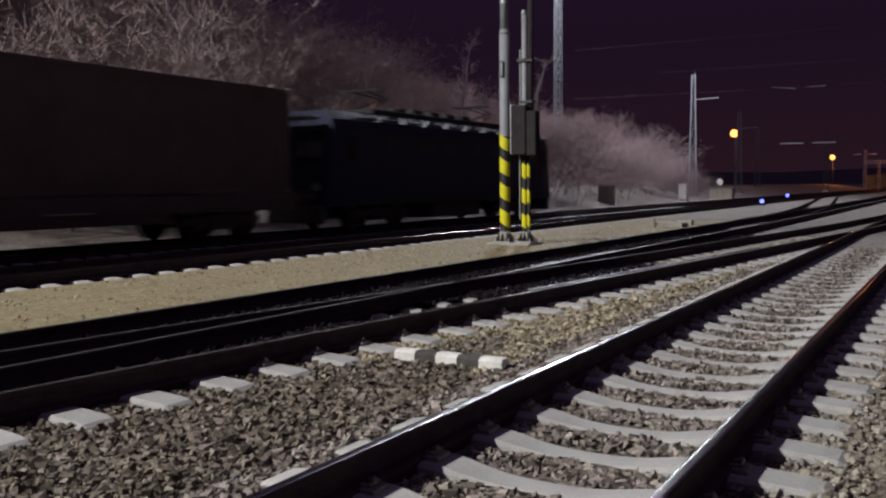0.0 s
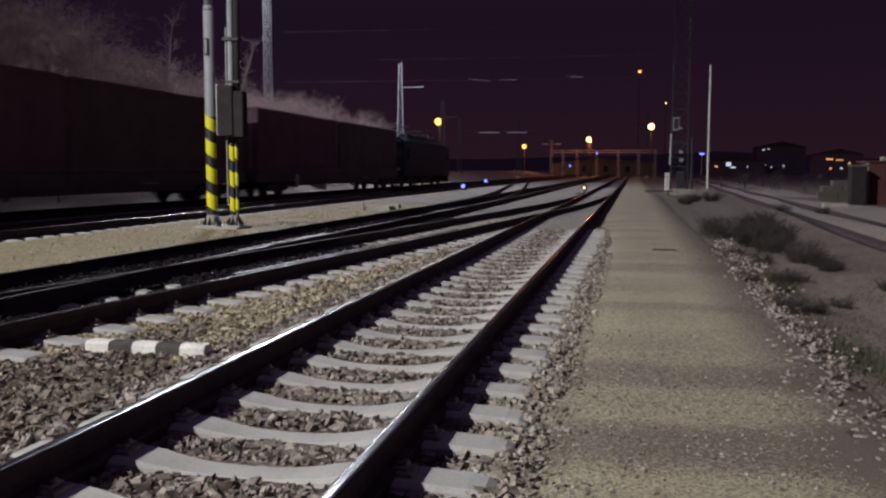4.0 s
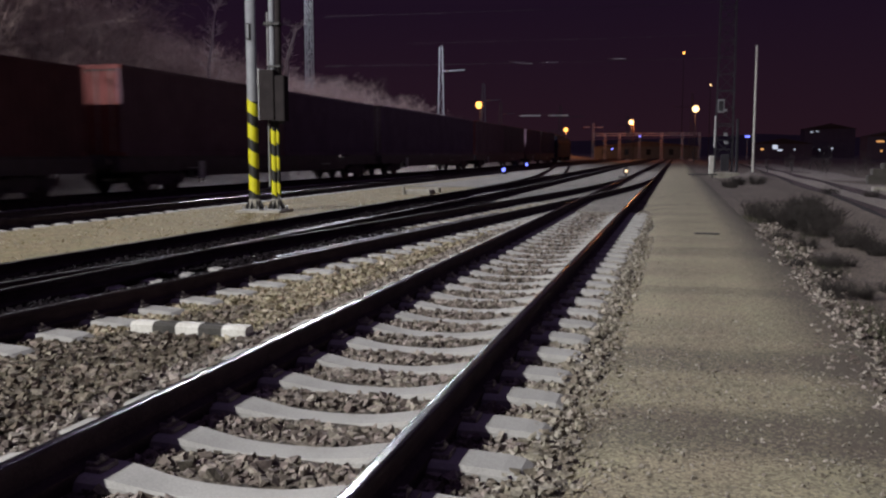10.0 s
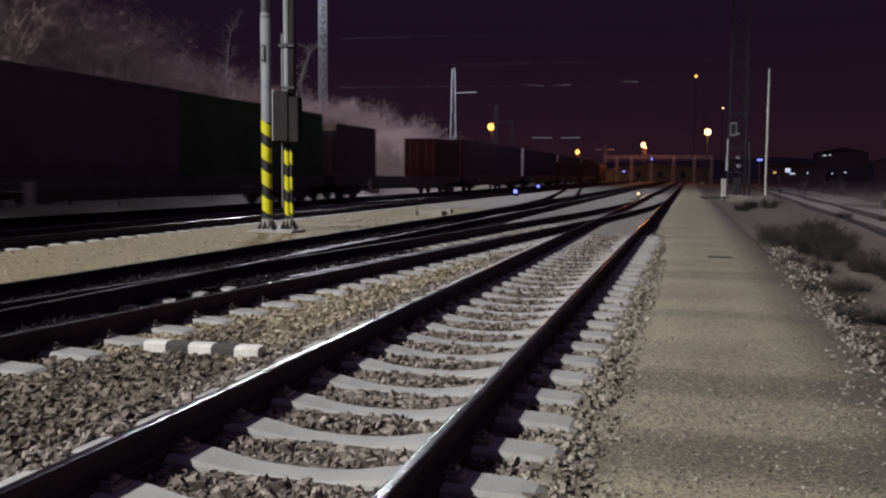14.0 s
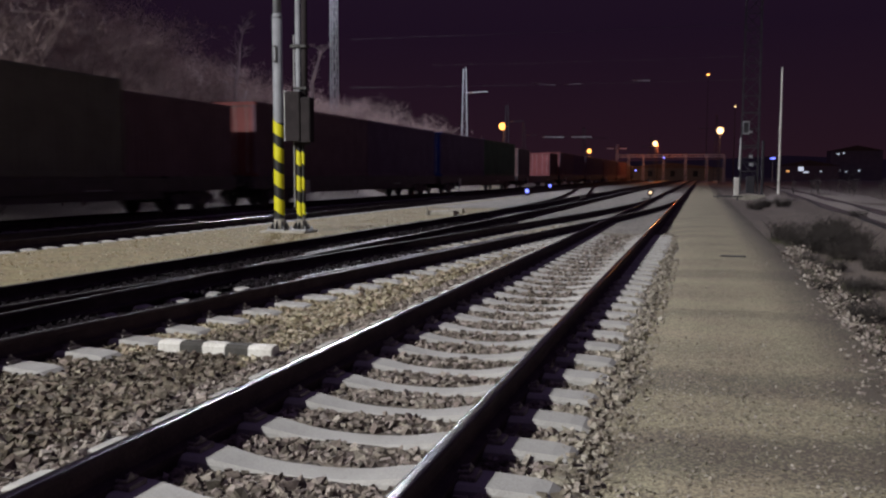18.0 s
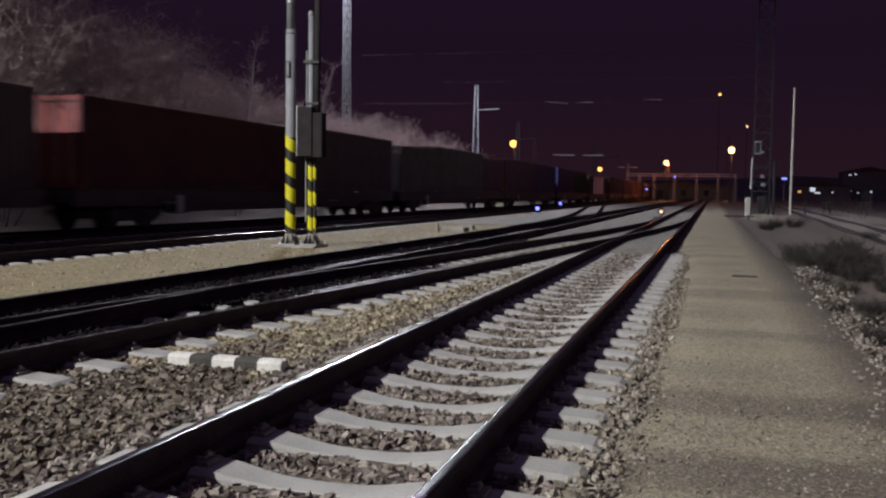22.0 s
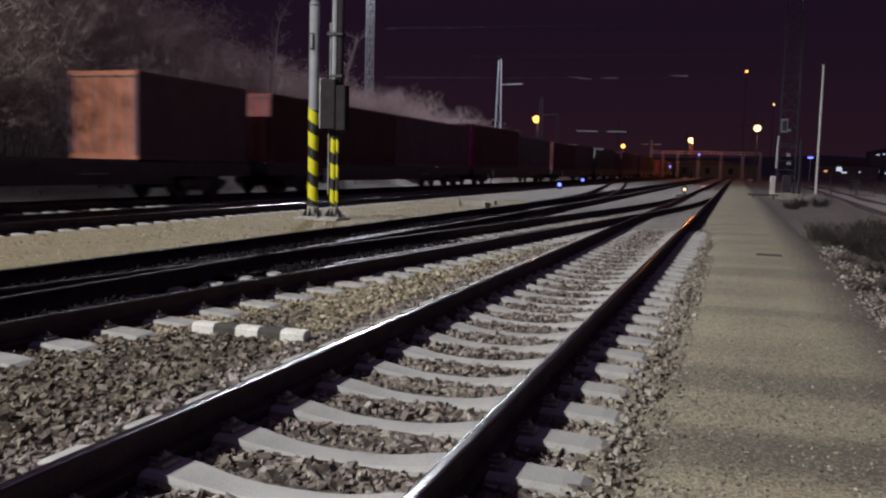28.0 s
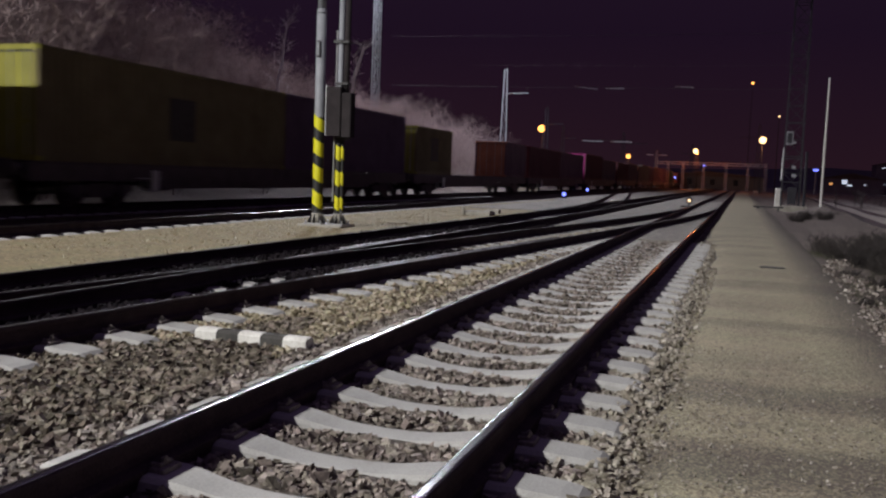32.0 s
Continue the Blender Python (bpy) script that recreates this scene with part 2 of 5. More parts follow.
SANDSTONE = mat("sandy_pebble", (0.50, 0.43, 0.30), (0.27, 0.22, 0.14), 0.85, scale=9, fine=70, bump=0.2, dist=0.003, per=0.28, island=True)
TANSTONE = mat("tan_ballast_stone", (0.41, 0.34, 0.235), (0.145, 0.118, 0.084), 0.85, scale=9, fine=70, bump=0.3, dist=0.004, per=0.6, island=True)
CONCRETE = mat("sleeper_concrete", (0.462, 0.452, 0.438), (0.315, 0.308, 0.298), 0.9, scale=2.2, fine=85, bump=0.10, dist=0.003, per=0.14)
EARTHY = mat("grimy_concrete", (0.12, 0.11, 0.10), (0.06, 0.055, 0.05), 0.9, scale=2, fine=30, bump=0.2)
OLDCON = mat("old_concrete", (0.42, 0.40, 0.35), (0.24, 0.22, 0.19), 0.92, scale=2.5, fine=40, bump=0.3, dist=0.006)
RUST = mat("rail_side", (0.085, 0.060, 0.066), (0.042, 0.032, 0.038), 0.9, 0.0, scale=5, fine=80, bump=0.3, dist=0.003, spec=0.12)
DULLTOP = mat("dull_rail_top", (0.036, 0.030, 0.032), (0.018, 0.015, 0.017), 0.75, 0.1, scale=3, fine=30, bump=0.05, dist=0.001, spec=0.2)
SHINE = mat("rail_top", (0.36, 0.35, 0.355), (0.22, 0.21, 0.215), 0.23, 1.0, scale=3, fine=30, bump=0.05, dist=0.001)
# pale rough top that stands in for reflected light on the rails
GLINTTOP = mat("glint_rail_top", (0.22, 0.20, 0.21), (0.085, 0.078, 0.082), 0.62, 0.3, scale=2, fine=30, bump=0.05, dist=0.001)
CLIP = mat("fastening_steel", (0.34, 0.31, 0.29), (0.13, 0.11, 0.10), 0.5, 0.25, scale=30, fine=120)
PALESTEEL = mat("pale_painted_steel", (0.62, 0.62, 0.63), (0.45, 0.45, 0.46), 0.6, 0.0, scale=4, fine=50, bump=0.08)
MASTGREY = mat("dull_zinc_mast", (0.325, 0.335, 0.365), (0.225, 0.232, 0.255), 0.65, 0.1, scale=3, fine=40, bump=0.08, spec=0.3)
# near-black colour stands in for the dark around unlit masts and poles
UNLITSTEEL = mat("unlit_steel", (0.046, 0.044, 0.055), (0.026, 0.025, 0.032), 0.8, 0.0, scale=3, fine=40, bump=0.08, spec=0.3)
GALV = mat("galvanised_steel", (0.42, 0.42, 0.43), (0.28, 0.28, 0.29), 0.5, 0.55, scale=4, fine=50, bump=0.08)
DARKSTEEL = mat("dark_steel", (0.055, 0.052, 0.055), (0.028, 0.026, 0.028), 0.6, 0.3, scale=5, fine=60, bump=0.1)
YELLOW = mat("warning_yellow", (0.72, 0.67, 0.015), (0.60, 0.55, 0.012), 0.5, scale=6, fine=60, bump=0.08)
BOXP = mat("matt_dark_box_paint", (0.040, 0.034, 0.036), (0.026, 0.022, 0.024), 0.95, scale=4, fine=40, bump=0.06, spec=0.15)
BLACKP = mat("warning_black", (0.022, 0.021, 0.022), (0.012, 0.012, 0.013), 0.55, scale=6, fine=60, bump=0.08)
WHITEP = mat("white_paint", (0.78, 0.77, 0.74), (0.52, 0.50, 0.46), 0.7, scale=8, fine=60, bump=0.15, dist=0.004)
BLOCKB = mat("black_painted_block", (0.07, 0.065, 0.06), (0.03, 0.028, 0.026), 0.8, scale=8, fine=60, bump=0.2, dist=0.004)
TWIG = mat("bare_twig", (0.385, 0.292, 0.288), (0.230, 0.170, 0.170), 0.9, scale=0.5, fine=20, bump=0.0)
LIMB = mat("dark_limb", (0.135, 0.100, 0.100), (0.075, 0.055, 0.055), 0.95, scale=5, fine=40, bump=0.2)
BARK = mat("bark", (0.24, 0.18, 0.175), (0.13, 0.098, 0.095), 0.95, scale=5, fine=40, bump=0.4)
PALEBARK = mat("pale_bark", (0.74, 0.69, 0.67), (0.48, 0.43, 0.42), 0.9, scale=5, fine=40, bump=0.3)
WEED = mat("dry_weed", (0.046, 0.038, 0.036), (0.022, 0.018, 0.017), 0.95, scale=3, fine=20, bump=0.0)
STRAW = mat("dry_straw", (0.62, 0.56, 0.40), (0.36, 0.31, 0.20), 0.9, scale=3, fine=20, bump=0.0, per=0.6, island=True)
GRASS = mat("grass_blade", (0.070, 0.074, 0.036), (0.040, 0.036, 0.024), 0.9, scale=3, fine=20, bump=0.0, per=0.4, island=True)
WAGON = mat("wagon_frame_paint", (0.095, 0.075, 0.085), (0.050, 0.040, 0.046), 0.7, 0.1, scale=3, fine=40, bump=0.1)
WHEEL = mat("wheel_steel", (0.10, 0.086, 0.090), (0.055, 0.048, 0.050), 0.55, 0.5, scale=5, fine=40, bump=0.1)
LOCO = mat("loco_paint", (0.026, 0.029, 0.056), (0.018, 0.020, 0.040), 0.7, scale=2, fine=30, bump=0.04, spec=0.2)
LOCODARK = mat("loco_roof_dark", (0.045, 0.045, 0.052), (0.022, 0.022, 0.026), 0.7, 0.0, scale=2, fine=30, bump=0.08, spec=0.2)
LOCOGREY = mat("loco_roof_grey", (0.12, 0.12, 0.13), (0.065, 0.065, 0.07), 0.55, 0.2, scale=2, fine=30, bump=0.08)
GLASS = mat("dark_window_glass", (0.02, 0.022, 0.025), (0.015, 0.016, 0.018), 0.08, scale=2, fine=10, bump=0.0)
WALLP = mat("weathered_plaster", (0.30, 0.27, 0.23), (0.18, 0.16, 0.135), 0.9, scale=1.2, fine=20, bump=0.2)
REDSHED = mat("dark_red_sheet", (0.115, 0.032, 0.036), (0.060, 0.020, 0.022), 0.8, scale=2, fine=30, bump=0.1)
ROOFT = mat("roof_tiles_dark", (0.10, 0.06, 0.045), (0.05, 0.032, 0.026), 0.85, scale=1.5, fine=15, bump=0.2)
FARWALL = mat("dim_far_plaster", (0.17, 0.125, 0.16), (0.11, 0.085, 0.11), 0.9, scale=0.5, fine=8, bump=0.1)
HILL = mat("wooded_hill", (0.085, 0.070, 0.085), (0.050, 0.042, 0.052), 0.95, scale=0.02, fine=0.2, bump=0.0)
WIRE = mat("sooty_wire", (0.06, 0.05, 0.045), (0.03, 0.026, 0.024), 0.8, 0.0, scale=2, fine=20, bump=0.0)
PORCELAIN = mat("brown_insulator", (0.16, 0.07, 0.04), (0.10, 0.045, 0.03), 0.25, scale=5, fine=30, bump=0.0)
SODIUMG = glow("sodium_glow", (1.0, 0.42, 0.09), 3.4)
WARMG = glow("warm_lamp_glow", (1.0, 0.62, 0.28), 3.6)
WHITEG = glow("cold_floodlight_glow", (0.75, 0.88, 1.0), 60.0)
BLUEG = glow("blue_signal_glow", (0.16, 0.20, 1.0), 2.8)
AMBERG = glow("amber_lantern_glow", (1.0, 0.70, 0.42), 1.3)
ORANGEW = glow("orange_lit_window", (1.0, 0.46, 0.16), 0.9)
PALEW = glow("pale_lit_window", (0.75, 0.82, 1.0), 0.8)


# ------------------------------------------------------------------ building helpers
class M:
    """Collects faces, then becomes one mesh object."""

    def __init__(self):
        self.v, self.f, self.m = [], [], []

    def face(self, pts, mi=0):
        k = len(self.v)
        self.v += [tuple(q) for q in pts]
        self.f.append(tuple(range(k, k + len(pts)))); self.m.append(mi)

    def box(self, x0, x1, y0, y1, z0, z1, mi=0, c=0.0):
        """A box with its upright and top edges chamfered by c."""
        k = len(self.v)
        if c <= 0:
            self.v += [(x, y, z) for z in (z0, z1) for x, y in ((x0, y0), (x1, y0), (x1, y1), (x0, y1))]
            q = [(0, 3, 2, 1), (4, 5, 6, 7), (0, 1, 5, 4), (1, 2, 6, 5), (2, 3, 7, 6), (3, 0, 4, 7)]
        else:
            def ring(i, z):
                a, b, d, e = x0 + i, x1 - i, y0 + i, y1 - i
                return [(a + c, d, z), (b - c, d, z), (b, d + c, z), (b, e - c, z), (b - c, e, z), (a + c, e, z), (a, e - c, z), (a, d + c, z)]
            self.v += ring(0, z0) + ring(0, z1 - c) + ring(c * 0.7, z1)
            q = [tuple(range(7, -1, -1)), tuple(range(16, 24))]
            for r in (0, 8):
                q += [(r + i, r + (i + 1) % 8, r + 8 + (i + 1) % 8, r + 8 + i) for i in range(8)]
        self.f += [tuple(k + i for i in t) for t in q]; self.m += [mi] * len(q)
        return self

    def tube(self, p0, p1, r0, r1=None, n=8, mi=0, caps=True):
        r1 = r0 if r1 is None else r1
        p0, p1 = Vector(p0), Vector(p1)
        d = (p1 - p0).normalized()
        a = d.orthogonal().normalized(); b = d.cross(a)
        k = len(self.v)
        for p, r in ((p0, r0), (p1, r1)):
            self.v += [tuple(p + a * (math.cos(2 * math.pi * i / n) * r) + b * (math.sin(2 * math.pi * i / n) * r)) for i in range(n)]
        self.f += [(k + i, k + (i + 1) % n, k + n + (i + 1) % n, k + n + i) for i in range(n)]; self.m += [mi] * n
        if caps:
            self.f += [tuple(k + n - 1 - i for i in range(n)), tuple(k + n + i for i in range(n))]; self.m += [mi] * 2
        return self

    def sweep(self, prof, rows, closed=True, mi=0, caps=True, mis=None):
        """prof: (u, w) outline; rows: functions from (u, w) to a point."""
        k, n = len(self.v), len(prof)
        for r in rows:
            self.v += [tuple(r(u, w)) for u, w in prof]
        e = n if closed else n - 1
        for j in range(len(rows) - 1):
            for i in range(e):
                self.f.append((k + j * n + i, k + j * n + (i + 1) % n, k + (j + 1) * n + (i + 1) % n, k + (j + 1) * n + i))
                self.m.append(mis[i] if mis else mi)
        if caps and closed:
            self.f += [tuple(k + n - 1 - i for i in range(n)), tuple(k + (len(rows) - 1) * n + i for i in range(n))]; self.m += [mi] * 2
        return self

    def mesh(self, name, mats, smooth=False):
        me = bpy.data.meshes.new(name)
        me.from_pydata(self.v, [], self.f)
        for t in (mats if isinstance(mats, (list, tuple)) else [mats]):
            me.materials.append(t)
        me.polygons.foreach_set("material_index", self.m)
        if smooth:
            me.shade_smooth()
        me.update()
        return me

    def obj(self, name, mats, parent=None, label="", smooth=False):
        ob = new(name, self.mesh(name, mats, smooth))
        ob.parent = parent
        if label:
            ob["label"] = label
        return ob


def thing(name, label, category, group="", kind="", at=(0, 0, 0), turn=0):
    ob = tagged(new(name), label, category, group, kind)
    ob.matrix_basis = pose(*at, 0, 0, turn)
    return ob


def piece(name, me, parent, at, turn=0.0):
    ob = new(name, me)
    ob.parent = parent
    ob.location, ob.rotation_euler = at, (0, 0, turn)
    return ob


# ------------------------------------------------------------------ ground
def shape(x, y):
    """Height of the ground at (x, y)."""
    h = -0.055
    if x > 1.45:
        h -= 0.10 * min(1, (x - 1.45) / 1.2) - 0.05 * math.sin(x * 1.3 + y * 0.2) * min(1, (x - 1.45))
    if -12.65 < x < -8.3:
        h += 0.037 * min(1, (x + 12.65) / 0.1, (-8.3 - x) / 0.4)
    if x < -21.5:
        t = min(1, (-21.5 - x) / 14)
        h += 5.5 * t * t * (3 - 2 * t) * max(0.25, min(1, (135 - y) / 80))
    return h


XS = sorted(set([-900, -500, -250, -120, -80, -60, -50, -45] + [-40 + i for i in range(19)] + [-21.5, -19.3, -18, -15.6, -12.65, -12.55, -11.9, -8.7, -8.3, -5, -0.3, 1.45, 1.8, 2.2, 2.65, 3.5, 4.3, 6, 8, 12, 20, 40, 90, 200, 500, 900]))
YS = [-300, -120, -60, -30, -15, -8] + [-4 + 2 * i for i in range(40)] + [80, 90, 100, 115, 130, 150, 180, 220, 300, 450, 700, 1200, 2200]
g = M()
nx = len(XS)
g.v = [(x, y, shape(x, y) + 0.03 * noise.noise((x * 0.3, y * 0.3, 0)) * (1 if x < -21 or x > 1.6 else 0.15)) for y in YS for x in XS]
for j in range(len(YS) - 1):
    for i in range(nx - 1):
        g.f.append((j * nx + i, j * nx + i + 1, (j + 1) * nx + i + 1, (j + 1) * nx + i)); xm = (XS[i] + XS[i + 1]) / 2
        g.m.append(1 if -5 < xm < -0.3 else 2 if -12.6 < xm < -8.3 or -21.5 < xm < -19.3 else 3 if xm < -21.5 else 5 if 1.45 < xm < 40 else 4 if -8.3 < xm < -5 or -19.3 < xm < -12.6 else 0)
ground = tagged(g.obj("ground", [EARTH, BALLAST, SAND, SOIL, DARKBED, VERGE]), "dark gravel and earth ground of a railway yard", "ground", kind="structure")

# walked gravel path beside the near track, with an uneven crown
g = M()
cols = [-0.54, -0.28, 0.1, 0.5, 0.9, 1.2, 1.42, 1.62]
rows_y = [-6 + 0.35 * i for i in range(64)] + [17 + 1.5 * i for i in range(56)] + [105, 130, 170]
for y in rows_y:
    for i, x in enumerate(cols):
        w = (0.16 if i < 4 else 0.22) * noise.noise((y * (0.9 if i < 4 else 0.45), i * 0.3, 3)) - (min(0.5, max(0, y - 20) * 0.12) if i == 0 else 0)
        z = 0.006 + 0.012 * math.sin(math.pi * i / 7) + 0.010 * noise.noise((x * 2, y * 0.8, 0))
        g.v.append((x + (w if i in (0, 4, 5, 6, 7) else 0), y, z if 0 < i < 7 else -0.075))
n = len(cols)
for j in range(len(rows_y) - 1):
    for i in range(n - 1):
        g.f.append((j * n + i, j * n + i + 1, (j + 1) * n + i + 1, (j + 1) * n + i)); g.m.append(0)
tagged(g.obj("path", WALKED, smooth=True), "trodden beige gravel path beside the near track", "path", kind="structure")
g = M()
g.box(-2.60, -1.25, 22.3, 75, -0.10, 0.012)
g.box(-5.55, -2.76, 27.0, 110, -0.10, -0.002)
tagged(g.obj("pavement", INFILL), "pale fine gravel filled between the rails", "pavement", kind="structure")
g = M()
g.box(-11.9, -8.6, 38.0, 130, -0.10, 0.004)
g.box(-13.0, -11.9, 60.0, 130, -0.10, 0.002)
tagged(g.obj("pavement", INFILL), "pale gravel strip between the tracks", "pavement", kind="structure")

# ------------------------------------------------------------------ tracks
G = 1.507
TOP = 0.19
RAILP = [(-0.060, -0.060), (0.060, -0.060), (0.075, 0.018), (0.075, 0.030), (0.016, 0.048), (0.009, 0.075), (0.009, 0.140), (0.034, 0.152), (0.036, 0.176), (0.030, 0.186),
         (0.016, 0.190), (-0.016, 0.190), (-0.030, 0.186), (-0.036, 0.176), (-0.034, 0.152), (-0.009, 0.140), (-0.009, 0.075), (-0.016, 0.048), (-0.075, 0.030), (-0.075, 0.018)]
RAILM = [0] * 9 + [1, 1, 1] + [0] * 8


def rail(parent, fx, ys, z=0.0, dull=False, top=None):
    b = M()
    rows = [(lambda u, w, x=fx(y), yy=y: (x + u, yy, w + z)) for y in ys]
    b.sweep(RAILP, rows, mis=RAILM)
    return b.obj("rail", [RUST, top or (DULLTOP if dull else SHINE)], parent)


def span(a, b, step):
    k = max(1, round((b - a) / step))
    return [a + (b - a) * i / k for i in range(k + 1)]


def sleeper_mesh(length, name="sleeper"):
    """Concrete sleeper: high at the rail seats, dished between them."""
    b = M()
    h = length / 2
    half = [(0.0, -0.048, 0.105), (0.14, -0.046, 0.106), (0.24, -0.040, 0.109), (0.33, -0.030, 0.115), (0.41, -0.017, 0.122), (0.49, -0.003, 0.131), (0.57, 0.007, 0.138), (0.66, 0.010, 0.14),
            (0.95, 0.010, 0.14), (h - 0.12, 0.0, 0.139), (h - 0.04, -0.012, 0.135), (h, -0.035, 0.125)]
    st = [(-x, z, t) for x, z, t in half[:0:-1]] + half
    rows = [(lambda u, w, x=x, z=z, t=t: (x, u * t, z if w > 0.5 else (z - 0.022 if w > 0 else -0.20))) for x, z, t in st]
    b.sweep([(-1.15, 0), (1.15, 0), (1.0, 0.3), (0.82, 1), (-0.82, 1), (-1.0, 0.3)], rows)
    return b.mesh(name, CONCRETE)


def fastening_mesh():
    """Base plate shoulder, spring clip and bolt on one side of a rail foot."""
    b = M()
    b.box(-0.075, 0.015, -0.07, 0.07, 0.008, 0.034, c=0.006)
    b.tube((-0.03, -0.045, 0.045), (-0.03, 0.045, 0.045), 0.011, n=6)
    b.tube((-0.03, -0.045, 0.045), (0.022, -0.035, 0.042), 0.010, n=5)
    b.tube((-0.03, 0.045, 0.045), (0.022, 0.035, 0.042), 0.010, n=5)
    b.tube((-0.03, 0, 0.03), (-0.03, 0, 0.078), 0.009, 0.009, n=6)
    b.tube((-0.03, 0, 0.052), (-0.03, 0, 0.070), 0.018, 0.017, n=6)
    return b.mesh("rail_fastening", CLIP)


SLEEPER, FASTEN = sleeper_mesh(2.6), fastening_mesh()


def xc2(y):
    """Centre line of the crossover between the second and the near track."""
    if y < 6:
        return -6.96 + 0.118 / (2 * 17.1) * max(0, y + 11.1) ** 2
    if y < 27:
        return -5.95 + 0.118 * (y - 6)
    if y < 53.2:
        return -1.925 - 0.118 / (2 * 26.2) * (53.2 - y) ** 2
    return -1.925


def xc3(y):
    """Centre line of the second track, which draws slightly nearer."""
    return -7.08 + 0.0145 * min(40, y)


def xc4(y):
    """Centre line of the far crossover, from the second track to the third."""
    if y < 58:
        return -6.6 - 0.00193 * max(0, y - 30) ** 2
    if y < 98:
        return -8.11 - 0.108 * (y - 58)
    return -13.75 + 0.108 / (2 * 22.3) * max(0, 120.3 - y) ** 2


def track(label, centre, y0, y1, step, sl0, sl1, near=None, pitch=0.6, straight=True, dull=False, low=0.0, glinting=None, sleeper=None):
    tr = thing("railway_track", label, "track", kind="structure")
    ys = [y0, y1] if straight else span(y0, y1, step)
    for side in (-1, 1):
        def line(y, s=side):
            return centre(y) + s * G / 2
        if glinting and side > 0:
            # a dull length, then one whose top is coloured pale as a glint
            rail(tr, line, span(y0, glinting, step), 0.0, True)
            rail(tr, line, span(glinting + 0.008, y1, step), 0.0, top=GLINTTOP)
        else:
            rail(tr, line, ys, 0.0, dull)
    k, rnd = 0, random.Random(int(abs(centre(0)) * 100))
    y = sl0
    while y < sl1:
        c = centre(y)
        piece("sleeper", sleeper or SLEEPER, tr, (c + rnd.uniform(-0.015, 0.015), y, rnd.uniform(-0.004, 0.003) - low), rnd.uniform(-0.008, 0.008))
        if near and near[0] < y < near[1]:
            for s in (-1, 1):
                piece("rail_fastening", FASTEN, tr, (c + s * G / 2 - 0.085, y, 0.0))
                piece("rail_fastening", FASTEN, tr, (c + s * G / 2 + 0.085, y, 0.0), math.pi)
        y += pitch
        k += 1
    return tr


near_track = track("near track of worn rails on pale concrete sleepers", lambda y: -1.925, -6, 330, 2, 3.98 - 0.6 * 15, 22.4, near=(2.6, 12))
track("crossover track running into the near track", xc2, -11, 53, 1.5, 1.2, 27, straight=False, near=(5, 9), dull=True, glinting=9.2)
second = track("second track with dark rusty rails", xc3, -10, 330, 8, -6, 40, dull=True, low=0.06, straight=False, glinting=11.0)
# check rails and closure rails of the turnout between the second track and the crossover
for fx, y0, y1 in ((lambda y: xc2(y) + G / 2 - 0.17, 10.0, 19.0), (lambda y: xc3(y) + G / 2 - 0.17, 13, 17.0)):
    ob = rail(second, fx, span(y0, y1, 2), -0.006, True)
    ob.name = "check_rail"
    ob.data.materials[1] = GLINTTOP
track("third track with shiny rail tops and concrete sleepers", lambda y: -13.75, -10, 330, 2, 2, 80, low=0.012, sleeper=sleeper_mesh(2.4))
track("far crossover track of dark rails", xc4, 30, 121, 2, 31, 37, straight=False, pitch=0.7, dull=True, low=0.03)
track("running track on which the goods train moves", lambda y: -17.92, -40, 420, 2, 6, 60)
siding = thing("railway_track", "rusty half-buried siding rails beyond the verge", "track", kind="structure")


def xs(y):
    """Centre line of the siding."""
    return 5.25 + 0.0345 * y


for side in (-1, 1):
    rail(siding, lambda y, q=side: xs(y) + q * G / 2, span(-5, 150, 5), -0.17, True)
g = M()
cols, rows_y = [-1.5, -0.95, -0.76, -0.55, 0.0, 0.60, 0.80, 1.0, 1.8, 2.8, 4.0, 5.2], span(14, 150, 1.0)
for y in rows_y:
    for i, u in enumerate(cols):
        x = xs(y) + u + (0.35 if i in (0, 11) else 0.06 if i in (1, 3, 5, 7) else 0) * noise.noise((y * 0.35, i, 5))
        g.v.append((x, y, shape(x, y) + (-0.06 if i in (0, 11) else 0.05)))
n = len(cols)
for j in range(len(rows_y) - 1):
    for i in range(n - 1):
        g.f.append((j * n + i, j * n + i + 1, (j + 1) * n + i + 1, (j + 1) * n + i)); g.m.append(1 if i in (1, 2, 5, 6) else 2 if i == 0 else 0)
tagged(g.obj("siding_bed", [SIDINGBED, DARKBED, VERGE], smooth=True), "pale sandy bed of the half-buried siding", "ballast", kind="structure")


